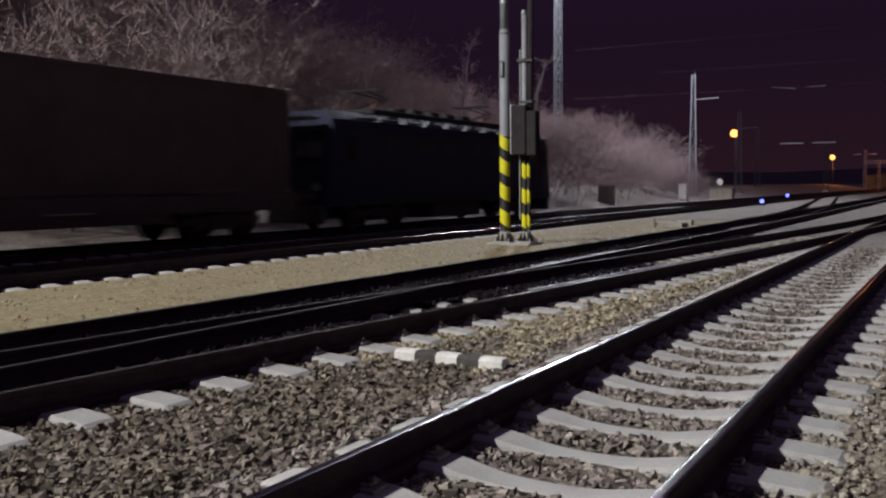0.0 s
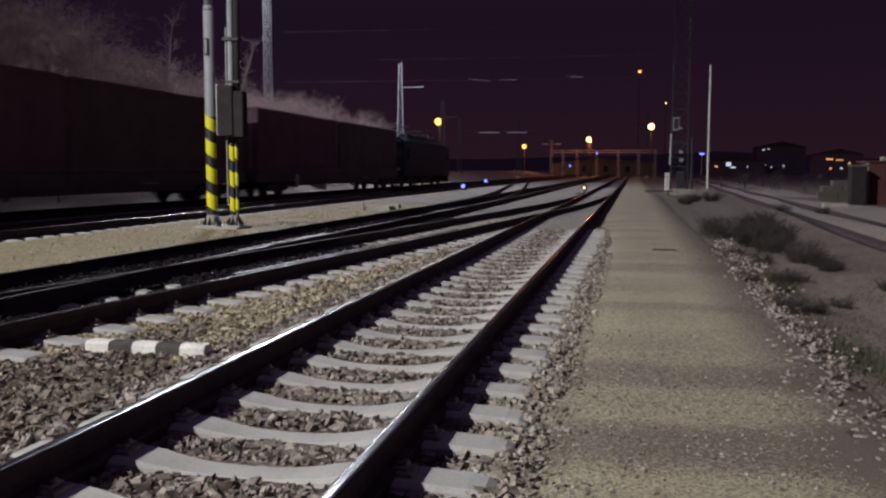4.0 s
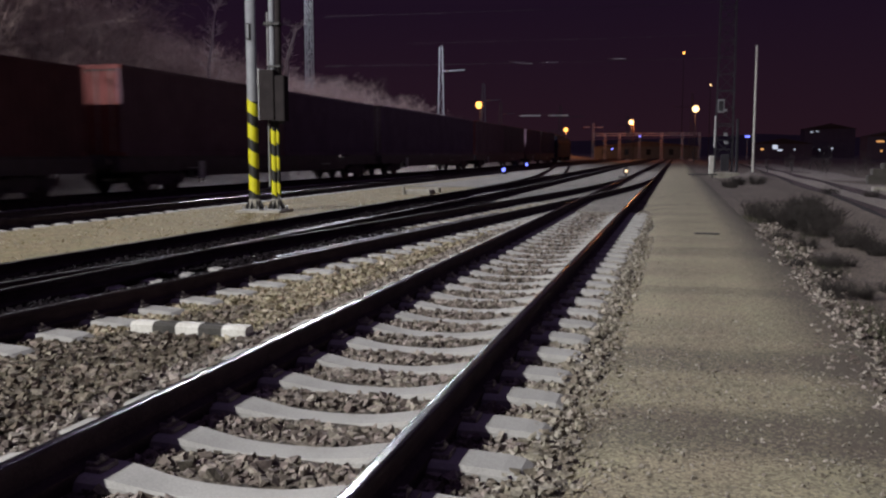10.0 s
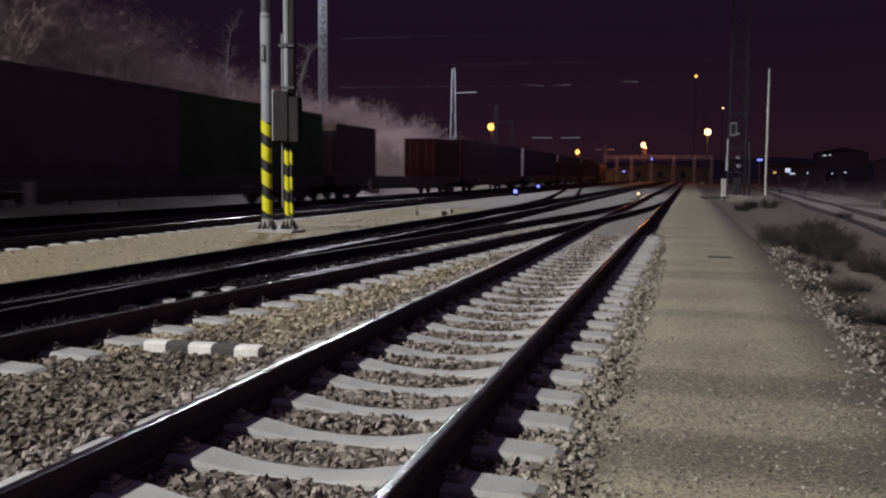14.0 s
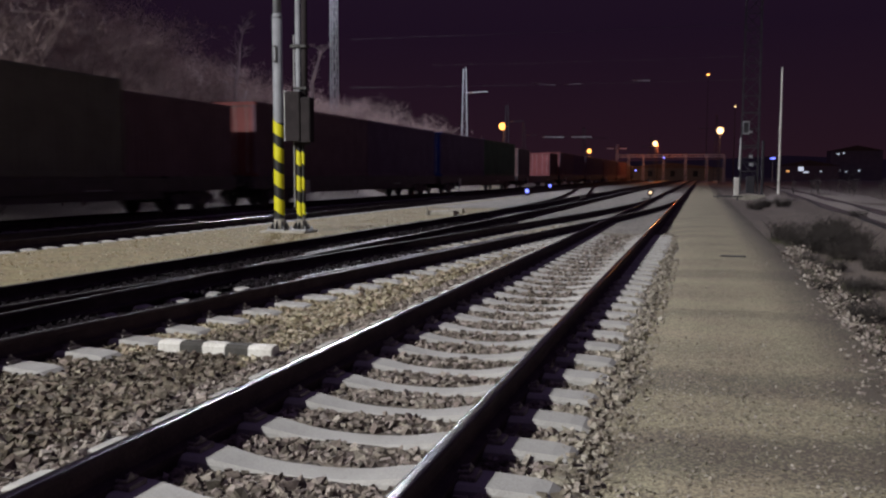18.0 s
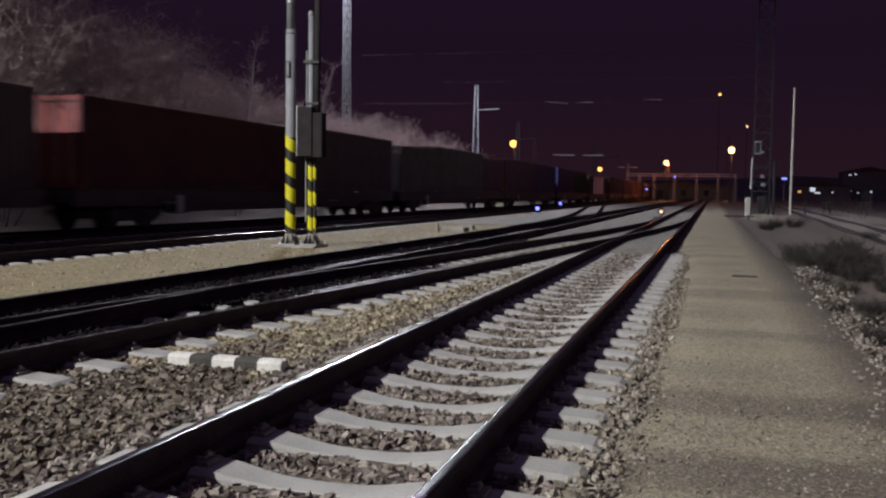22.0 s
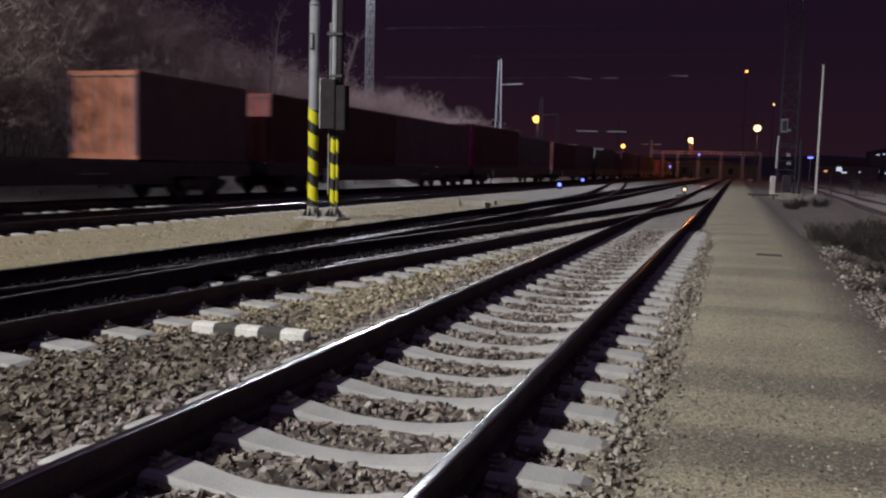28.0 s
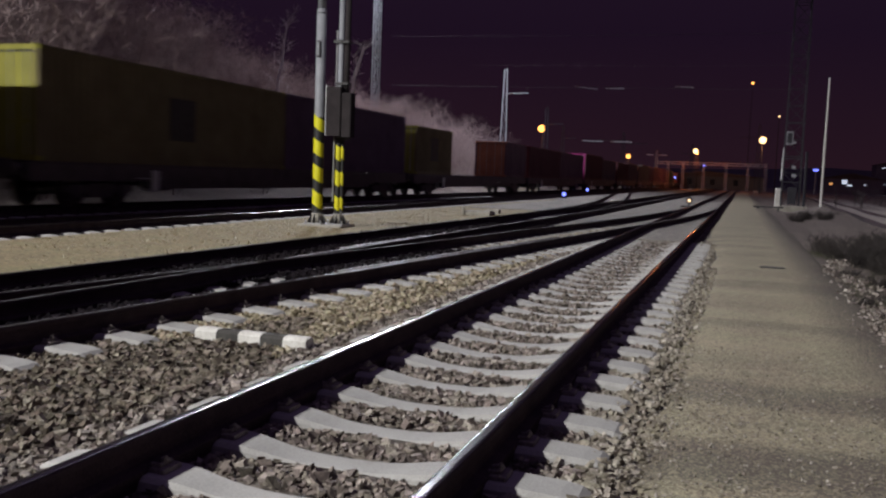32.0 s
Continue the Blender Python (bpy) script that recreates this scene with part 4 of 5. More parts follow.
def catenary_mast(at, height=11.5, arm=2.6, side=1, label="slender lattice catenary mast with a cantilever arm", steel=PALESTEEL):
    th = thing("catenary_mast", label, "catenary mast", "catenary masts", at=at)
    for s in (-1, 1):
        M().tube((0.42 * s, 0, 0.3), (0.15 * s, 0, height), 0.075, 0.065, n=6).obj("leg", steel, th)
    for k in range(int(height / 0.9)):
        z = 0.6 + 0.9 * k
        w0, w1 = 0.42 - 0.27 * z / height, 0.42 - 0.27 * (z + 0.9) / height
        M().tube((-w0, 0, z), (w0, 0, z), 0.022, n=4).obj("brace", steel, th)
        M().tube((-w0 if k % 2 else w0, 0, z), (w1 if k % 2 else -w1, 0, z + 0.9), 0.022, n=4).obj("brace", steel, th)
    M().tube((0.1 * side, 0, height * 0.80), (arm * side, 0, height * 0.805), 0.055, n=6).obj("cantilever", steel, th)
    for k in range(4):
        M().tube(((0.55 + 0.09 * k) * side, 0, height * 0.80), ((0.60 + 0.09 * k) * side, 0, height * 0.80), 0.09, n=8).obj("insulator", PORCELAIN, th)
    b = M(); b.box(-0.45, 0.45, -0.4, 0.4, -0.4, 0.35, c=0.04); b.obj("footing", OLDCON, th)
    return th


catenary_mast((-25.0, 92.0, 0.0), 13.0, 2.6, 1, steel=MASTGREY)
catenary_mast((-26.0, 118.0, 0.0), 11.0, 2.4, 1, steel=UNLITSTEEL)
catenary_mast((-30.0, 150.0, 0.0), 10.5, 2.4, 1, steel=UNLITSTEEL)
catenary_mast((-21.5, 165.0, 0.0), 10.5, 4.5, 1, steel=UNLITSTEEL)
catenary_mast((-10.4, 190.0, 0.0), 9.5, 2.2, -1, steel=UNLITSTEEL)
catenary_mast((2.9, 205.0, 0.0), 15.0, 4.0, -1, steel=UNLITSTEEL)


def relay_cabinet(at, w, d, h, material, label, name="relay_cabinet"):
    th = thing(name, label, "cabinet", at=at)
    b = M(); b.box(-w / 2, w / 2, -d / 2, d / 2, -0.1, 0.12, c=0.01); b.obj("plinth", OLDCON, th)
    b = M(); b.box(-w / 2 + 0.02, w / 2 - 0.02, -d / 2 + 0.02, d / 2 - 0.02, 0.12, h, c=0.02); b.obj("body", material, th)
    b = M(); b.box(-w / 2 + 0.06, w / 2 - 0.06, -d / 2 + 0.004, -d / 2 + 0.02, 0.2, h - 0.08); b.obj("door", material, th)
    b = M(); b.box(-w / 2 - 0.02, w / 2 + 0.02, -d / 2 - 0.03, d / 2 + 0.02, h, h + 0.05, c=0.01); b.obj("lid", material, th)
    b = M(); b.box(w / 2 - 0.16, w / 2 - 0.13, -d / 2 - 0.02, -d / 2 + 0.004, h * 0.5, h * 0.62); b.obj("handle", DARKSTEEL, th)
    return th


relay_cabinet((-22.6, 80.0, 0.0), 0.8, 0.5, 1.55, WHITEP, "white relay cabinet at the foot of a mast")
relay_cabinet((-23.3, 62.0, 0.0), 1.2, 0.6, 1.5, WALLP, "grey trackside cabinet in front of the bushes")
relay_cabinet((-20.5, 86.0, 0.0), 2.2, 0.9, 1.1, WALLP, "low grey equipment cabinet beside the tracks")
sg = thing("round_sign", "round white sign disc on a thin post", "sign", at=(-20.0, 83.0, 0))
M().tube((0, 0, 0), (0, 0, 1.6), 0.03, n=6).obj("post", GALV, sg)
M().tube((0, -0.05, 1.75), (0, -0.03, 1.75), 0.30, n=20).obj("disc", WHITEP, sg)


def sodium_lamp(q, label="sodium yard lamp glowing orange on a tapered steel pole", size=0.62, steel=None):
    x, y, z = q
    th = thing("yard_lamp", label, "yard lamp", "sodium lamps", at=(x, y, 0))
    M().tube((0, 0.6, -0.3), (0, 0.6, z + 0.2), 0.11, 0.06, n=10).obj("pole", steel or UNLITSTEEL, th)
    M().tube((0, 0.6, z + 0.2), (0, -0.1, z + 0.35), 0.04, n=8).obj("bracket", GALV, th)
    b = M(); b.box(-0.22, 0.22, -0.5, 0.15, z + 0.24, z + 0.42, c=0.05); b.obj("housing", DARKSTEEL, th)
    # the glowing globe is oversized to take in the lamp's glare
    bm = bmesh.new(); bmesh.ops.create_icosphere(bm, subdivisions=3, radius=size)
    me = bpy.data.meshes.new("glass"); bm.to_mesh(me); bm.free(); me.materials.append(WARMG if x > -20 and y < 240 else SODIUMG); me.shade_smooth()
    gl = new("glass", me); gl.parent = th; gl.location = (0, -0.2, z)
    gl.visible_shadow = False
    return th


for q in SODIUM:
    sodium_lamp(q)
# tiny far lights; the dark poles under them are added and unseen
sodium_lamp((1.0, 260.0, 30.0), "distant small light on an added tall dark pole", 0.36, BOXP)
# fixture added to go with the gantry's fill light
sodium_lamp((-9.5, 196.4, 7.9), "small added lamp on a dark pole before the gantry", 0.10, BOXP)
sodium_lamp((6.6, 200.0, 16.4), "distant small light on an added tall dark pole", 0.16, BOXP)


def white_pole():
    th = thing("marker_pole", "tall thin white pole standing on a stony mound", "pole", at=(4.66, 58.5, 0))
    M().tube((0, 0, -0.1), (-0.02, 0, 8.2), 0.072, 0.05, n=10).obj("pole_tube", WHITEP, th)
    M().tube((-0.02, 0, 8.2), (-0.02, 0, 8.27), 0.065, 0.02, n=10).obj("cap", GALV, th)
    b = M()
    rows = [(lambda u, w, k=k: (math.cos(u) * (1.5 - 0.42 * k) * (1 + 0.15 * math.sin(3 * u)), math.sin(u) * (1.5 - 0.42 * k), -0.1 + 0.14 * k)) for k in range(4)]
    b.sweep([(2 * math.pi * i / 12, 0) for i in range(12)], rows)
    b.obj("mound", SOIL, th)
    return th


white_pole()


def signal_portal_leg():
    """Broad dark lattice mast with a small sign, ducts and cabinets at its foot."""
    th = thing("portal_mast", "broad dark lattice portal mast with ducts and a small sign", "mast", at=(3.15, 62.0, 0))
    lattice(th, -0.12, 0, 0.2, 16.0, 1.12, 0.95, 1.1, 0.045, 0.026, UNLITSTEEL, 4, True)
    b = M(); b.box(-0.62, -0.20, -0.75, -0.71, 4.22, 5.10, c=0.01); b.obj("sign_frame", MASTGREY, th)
    b = M(); b.box(-0.56, -0.26, -0.765, -0.751, 4.32, 5.00); b.obj("sign_plate", UNLITSTEEL, th, "dull grey sign plate")
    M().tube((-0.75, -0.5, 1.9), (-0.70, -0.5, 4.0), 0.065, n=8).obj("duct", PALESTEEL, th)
    M().tube((0.72, -0.4, 0), (0.70, -0.4, 3.8), 0.09, n=8).obj("duct", UNLITSTEEL, th)
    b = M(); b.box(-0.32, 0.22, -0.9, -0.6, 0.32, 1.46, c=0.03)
    sw = b.obj("switch_box", UNLITSTEEL, th)
    b = M(); b.box(-0.26, 0.16, -0.915, -0.902, 0.40, 1.38, c=0.004); b.obj("box_door", UNLITSTEEL, sw)
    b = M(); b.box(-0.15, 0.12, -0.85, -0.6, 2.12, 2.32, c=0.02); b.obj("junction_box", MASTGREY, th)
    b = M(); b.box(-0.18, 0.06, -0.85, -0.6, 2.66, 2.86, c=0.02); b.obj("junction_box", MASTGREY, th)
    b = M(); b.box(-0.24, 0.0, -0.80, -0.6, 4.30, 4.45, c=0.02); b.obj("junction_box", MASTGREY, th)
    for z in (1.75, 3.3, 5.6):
        b = M(); b.box(-0.72, 0.50, -0.62, -0.56, z, z + 0.07); b.obj("crossbar", UNLITSTEEL, th)
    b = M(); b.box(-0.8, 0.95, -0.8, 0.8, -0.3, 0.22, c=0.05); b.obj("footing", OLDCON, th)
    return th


signal_portal_leg()
wp = thing("white_post", "short white painted concrete post by the path", "post", at=(2.45, 66.0, 0))
b = M(); b.box(-0.22, 0.22, -0.2, 0.2, -0.2, 1.35, c=0.04); b.obj("body", WHITEP, wp)
b = M(); b.box(-0.30, 0.30, -0.28, 0.28, -0.2, 0.05, c=0.02); b.obj("footing", OLDCON, wp)
bp_ = thing("buffer_board", "low wooden board across the end of the path", "board", at=(1.6, 58.0, 0))
b = M(); b.box(-0.9, 0.9, -0.05, 0.05, 0.12, 0.22, c=0.01); b.obj("plank", DARKSTEEL, bp_)
for s in (-0.6, 0.6):
    b = M(); b.box(s - 0.05, s + 0.05, -0.05, 0.05, -0.1, 0.12); b.obj("peg", DARKSTEEL, bp_)


def wire(points, r, label="overhead contact wire of the railway"):
    b, line = M(), []
    for a, c in zip(points, points[1:]):
        for i in range(6):
            t = i / 6
            q = Vector(a).lerp(Vector(c), t); q.z -= 0.5 * t * (1 - t) * (Vector(c) - Vector(a)).length / 60
            line.append(q)
    line.append(Vector(points[-1]))
    d = (line[-1] - line[0]).normalized()
    side = Vector((d.y, -d.x, 0))
    b.sweep([(-r, 0), (0, -r), (r, 0), (0, r)], [(lambda u, w, q=q: q + side * u + Vector((0, 0, w))) for q in line])
    return tagged(b.obj("overhead_wire", WIRE), label, "wire", "overhead wires")


for y, z, x0, x1 in ((96, 14.0, -30, 4), (62.3, 11.8, -26, 3.1), (62.3, 8.12, -26, 2.6)):
    wire([(x0, y, z), (x1, y, z - 0.2)], 0.007, "cross-span wire between masts")


def span_arm(x0, x1, y, z0, z1, r=0.026):
    """Registration arm of the overhead line, with its insulator and dropper."""
    th = thing("registration_arm", "thin pale registration arm hung from a cross-span wire", "overhead arm", "overhead arms", at=(x0, y, z0))
    M().tube((0, 0, 0), (x1 - x0, 0, z1 - z0), r, n=6).obj("arm_tube", PALESTEEL, th)
    for k in range(3):
        M().tube((0.10 * k + 0.05, 0, 0), (0.10 * k + 0.10, 0, 0), r * 1.9, n=8).obj("insulator_disc", PORCELAIN, th)
    M().tube((x1 - x0 - 0.05, 0, z1 - z0), (x1 - x0 - 0.05, 0, z1 - z0 - 0.3), 0.008, n=5).obj("dropper", UNLITSTEEL, th)
    return th


for q in ((-11.76, -10.12, 62, 8.02, 7.84), (-9.52, -8.27, 62, 7.9, 7.9), (-4.8, -3.6, 62, 8.04, 8.0), (-24.4, -21.0, 137, 7.5, 7.45, 0.07), (-19.8, -16.6, 137, 7.45, 7.45, 0.07), (-20.9, -19.3, 200, 7.5, 7.5, 0.09), (-18.2, -16.4, 200, 7.5, 7.5, 0.09)):
    span_arm(*q)
for y, x0, x1, z in ((137, -24.4, -16.6, 7.6), (200, -20.9, -16.4, 7.6)):
    wire([(x0, y + 0.2, z), (x1, y + 0.2, z)], 0.02, "cross-span wire between masts")


# ------------------------------------------------------------------ far end of the yard
def gantry():
    th = thing("signal_gantry", "long steel signal gantry on posts across the tracks", "gantry", at=(0, 205, 0))
    for x in (-19.0, -16.3, -13.0, -8.5, -3.6, 1.0, 4.7):
        lattice(th, x, 0, 0, 6.1 if x > -18.5 else 8.6, 0.5, 0.4, 1.0, 0.06, 0.03, MASTGREY, 4)
    b = M(); b.box(-19.2, 4.9, -0.25, 0.25, 5.6, 5.75); b.box(-19.2, 4.9, -0.25, 0.25, 6.1, 6.25)
    for k in range(30):
        b.tube((-19 + 0.8 * k, -0.25, 5.7), (-18.2 + 0.8 * k, -0.25, 6.15), 0.03, n=4)
    b.obj("beam", MASTGREY, th)
    for x, z, mt in ((-8.4, 5.5, BLUEG), (-14.6, 2.6, BLUEG)):
        b = M(); b.box(x - 0.35, x + 0.35, -0.45, -0.2, z - 0.5, z + 0.5, c=0.05); b.obj("signal_head", DARKSTEEL, th)
        M().tube((x, -0.5, z), (x, -0.46, z), 0.20, n=12).obj("signal_lens", mt, th)
    return th


gantry()


def building(at, w, d, h, roof, windows, label, name="building", wallm=None):
    """windows: (x, z, width, height, material) on the wall that faces the yard."""
    th = thing(name, label, "building", at=at)
    b = M(); b.box(-w / 2, w / 2, 0, d, -1, h); b.obj("wall", wallm or FARWALL, th)
    b = M()
    rows = [lambda u, ww, y=y: (u * (w / 2 + 0.4), y, h + ww * roof) for y in (-0.4, d + 0.4)]
    b.sweep([(-1, 0), (1, 0), (0.0, 1)], rows); b.obj("roof", ROOFT, th)
    for x, z, ww, hh, mt in windows:
        wd = M().box(x - ww / 2 - 0.08, x + ww / 2 + 0.08, -0.10, -0.004, z - 0.08, z + hh + 0.08).obj("window", DARKSTEEL, th)
        M().box(x - ww / 2, x + ww / 2, -0.14, -0.104, z, z + hh).obj("pane", mt, wd)
    return th


building((-9.0, 262, 0), 30, 10, 3.6, 1.6, [(-12 + 6.4 * k, 1.2, 1.2, 1.6, GLASS) for k in range(4)], "long low yard building lit by sodium lamps", "yard_building", EARTHY)
building((36, 330, 0), 20, 12, 5, 2.0, [(-6.8, 2.8, 1.1, 0.6, ORANGEW), (-2.5, 3.2, 1.7, 1.4, PALEW), (-0.9, 2.5, 1.8, 0.5, PALEW), (4, 2.8, 0.5, 0.4, PALEW)], "distant town house row with lit windows", "town_house")
building((56, 360, 0), 18, 12, 11, 2.0, [(-7.2, 3.0, 0.6, 0.5, ORANGEW), (-6.0, 3.4, 0.5, 0.5, PALEW), (-3.5, 2.8, 0.6, 0.4, PALEW), (1.0, 3.2, 0.7, 0.5, PALEW), (-6.5, 9.6, 1.1, 0.35, PALEW), (-4.6, 9.9, 0.8, 0.35, PALEW)], "distant town house with a few lit windows", "town_house")
building((56, 260, 0), 12, 10, 6.2, 1.5, [(-2.8, 4.6, 1.9, 0.45, ORANGEW), (-0.2, 4.45, 1.8, 0.3, ORANGEW), (2.4, 3.4, 0.5, 0.6, ORANGEW), (-2.4, 2.0, 0.6, 0.5, ORANGEW), (0.4, 2.0, 0.6, 0.5, PALEW)], "hall on the edge of town with orange lit windows", "town_hall")
bs = thing("blue_sign", "small glowing blue sign on a distant post", "sign", at=(17.5, 240, 0))
M().tube((0, 0, 0), (0, 0, 5.6), 0.08, n=6).obj("post", GALV, bs)
b = M(); b.box(-0.62, 0.62, -0.15, 0, 5.75, 6.15, c=0.03); b.obj("panel", BLUEG, bs)

# wooded ridge that closes the view
b = M()
ridge = []
for i in range(73):
    a = 2 * math.pi * i / 72
    r = 850 + 60 * math.sin(3 * a)
    ridge.append((r * math.sin(a), r * math.cos(a), 11 + 6 * math.sin(5 * a + 1) + 6 * noise.noise((i * 0.5, 0, 0))))
for p0, p1 in zip(ridge, ridge[1:]):
    q0, q1 = Vector(p0) * 0.78, Vector(p1) * 0.78
    b.face([(q0.x, q0.y, -2), (q1.x, q1.y, -2), p1, p0])
tagged(b.obj("backdrop", HILL), "dark wooded hills round the yard", "hills", kind="structure")


# ------------------------------------------------------------------ verge on the path's outer side
def block_wall():
    th = thing("block_stack", "stack of grey concrete blocks beside the siding", "concrete blocks", at=(0, 50.0, 0))
    for x0, x1, y, z0, z1 in ((9.75, 10.75, 0, -0.15, 0.36), (10.77, 11.7, 0.03, -0.15, 0.36), (9.95, 10.95, 0.05, 0.362, 0.70), (10.97, 11.6, 0.02, 0.362, 0.70), (10.45, 11.45, 0.04, 0.702, 1.0)):
        b = M(); b.box(x0, x1, y, y + 0.6, z0, z1, c=0.025); b.obj("block", EARTHY, th)
    return th


block_wall()
pl = thing("brick_pillar", "dark rendered pillar at the end of a wall", "pillar", at=(10.5, 45.0, 0))
b = M(); b.box(-0.34, 0.34, -0.34, 0.34, -0.2, 1.70, c=0.03); b.obj("shaft", BOXP, pl)
b = M(); b.box(-0.40, 0.40, -0.40, 0.40, 1.70, 1.80, c=0.03); b.obj("coping", EARTHY, pl)
sb = thing("pale_kerb", "pale concrete slab lying beside the siding", "slab", at=(8.65, 40.8, 0.02))
b = M(); b.box(-0.50, 0.50, -0.25, 0.25, -0.15, 0.05, c=0.02); b.obj("slab", OLDCON, sb)


def red_shed(at):
    """Small sheet-steel shed with an upright corner post and a ribbed front."""
    th = thing("tool_shed", "dark red sheet-steel shed with a pale corner post", "shed", at=at)
    b = M(); b.box(0.0, 2.6, 0.0, 1.8, -0.2, 1.92); b.obj("wall", REDSHED, th)
    for k in range(9):
        b = M(); b.box(0.16 + 0.28 * k, 0.24 + 0.28 * k, -0.03, -0.004, -0.1, 1.88, c=0.004); b.obj("rib", REDSHED, th)
    b = M(); b.box(-0.09, 0.03, -0.09, 0.03, -0.2, 1.90, c=0.01); b.obj("corner_post", WALLP, th)
    b = M(); b.box(-0.12, 2.75, -0.16, 1.95, 1.924, 2.0, c=0.02); b.obj("roof_sheet", REDSHED, th)
    b = M(); b.box(0.55, 0.95, -0.22, 0.20, 2.004, 2.2, c=0.04); b.obj("roof_vent", WALLP, th)
    return th


red_shed((11.25, 46.2, 0))


def twigs(b, rnd, p, d, length, r, depth, mi=0, droop=0.0, fine=3):
    """Bare branch that forks."""
    k = 3 if depth > 1 else 2
    q = Vector(p)
    dv = Vector(d).normalized()
    if depth == 0:
        # a fine twig is one slim tapering spike
        e, a = q + dv * length, dv.orthogonal().normalized()
        c, i = dv.cross(a), len(b.v)
        b.v += [tuple(q + a * r), tuple(q - a * (r * 0.5) + c * (r * 0.87)), tuple(q - a * (r * 0.5) - c * (r * 0.87)), tuple(e)]
        b.f += [(i, i + 1, i + 3), (i + 1, i + 2, i + 3), (i + 2, i, i + 3)]; b.m += [mi] * 3
        return
    for s in range(k):
        e = q + dv * (length / k)
        r1 = r * (1 - 0.28 * (s + 1) / k)
        b.tube(q, e, r, r1, n=3, mi=mi + (1 if depth > 1 else 0), caps=False)
        if depth > 0:
            for _ in range(fine if depth == 1 else 2 if depth < 3 else rnd.choice((2, 3))):
                side = Vector((rnd.gauss(0, 1), rnd.gauss(0, 1), rnd.gauss(0.25, 0.7))).normalized()
                twigs(b, rnd, e, dv * 0.75 + side * (0.75 if depth > 1 else 0.9), length * (rnd.uniform(0.48, 0.72) if depth > 1 else rnd.uniform(0.34, 0.60)), max(0.0055, r1 * 0.6), depth - 1, mi, droop, fine)
        q, r = e, r1
        dv = (dv + Vector((rnd.gauss(0, 0.16), rnd.gauss(0, 0.16), rnd.gauss(0.04, 0.1) - droop))).normalized()


def shrub(seed, height, stems, label, name="bare_shrub", depth=3):
    rnd = random.Random(seed)
    th = thing(name, label, "shrub", "bushes on the bank")
    cr = M()
    for i in range(stems):
        a = 2 * math.pi * i / stems + rnd.uniform(-0.4, 0.4)
        base = Vector((0.35 * math.cos(a), 0.35 * math.sin(a), -0.1))
        d = Vector((0.38 * math.cos(a) + rnd.gauss(0, 0.12), 0.38 * math.sin(a) + rnd.gauss(0, 0.12), 1))
        e = base + d.normalized() * height * 0.07
        M().tube(base, e, 0.04, 0.02, n=5).obj("stem", BARK, th)
        twigs(cr, rnd, e, d, height * 0.60, 0.014, depth, fine=7)
    cr.obj("crown", [TWIG, LIMB], th)
    return th


def crest(x, y):
    """Height the scrub reaches along the bank, fitted to the skyline in camera view."""
    k = x / -27.5
    return 1.47 + k * (float(np.interp(y / k, CREST_Y, CREST_Z)) - 1.47)


CREST_Y = (0, 20, 34, 38, 44, 47, 53, 59, 67, 78, 110)
CREST_Z = (14.0, 12.8, 10.8, 9.7, 9.2, 8.4, 8.3, 8.6, 8.8, 8.3, 7.0)
SHRUBS = [shrub(11 + i, 4.6 + 0.5 * i, 4, "leafless grey-brown shrub of dense twigs on the bank") for i in range(5)]
rnd = random.Random(3)
made = []
for row, (x, n, y0, y1) in enumerate(((-24.5, 34, 4, 96), (-27.5, 34, 0, 104), (-31.0, 30, -2, 112), (-35.0, 26, -4, 112), (-39.5, 22, -6, 110), (-24.4, 28, 14, 98))):
    for i in range(n):
        y = y0 + (y1 - y0) * (i + rnd.uniform(-0.4, 0.4)) / n
        xx = x + rnd.uniform(-1.4, 1.4) - 0.02 * max(0, y - 50)
        s = rnd.uniform(0.75, 1.15) * (1.62 if y < 30 else 1.30 if y < 45 else 1.08 if y < 60 else 0.9 if y < 80 else 0.7) * (0.62 if row == 0 else 0.85 if row == 1 else 0.42 if row == 5 else 1.0)
        if y > 0.38 * -xx:
            made.append((xx, y, s))
TALL = [max(v.co.z for part in sh.children for v in part.data.vertices) for sh in SHRUBS]
for k, (xx, y, s) in enumerate(made):
    src = SHRUBS[k % 5]
    g0 = shape(xx, y)
    top = max(2.2, crest(xx, y) - g0) * rnd.uniform(0.84, 1.05)
    s = min(s * 1.15, top / TALL[k % 5])
    m = pose(xx, y, shape(xx, y) - 0.05, rnd.uniform(-5, 5), rnd.uniform(-5, 5), rnd.uniform(0, 360))
    if k < 5:
        src.matrix_basis = m; src.scale = (s * 1.3, s * 1.3, s)
        ob = src
    else:
        ob = copy_thing(src, m); ob.scale = (s * 1.3, s * 1.3, s)


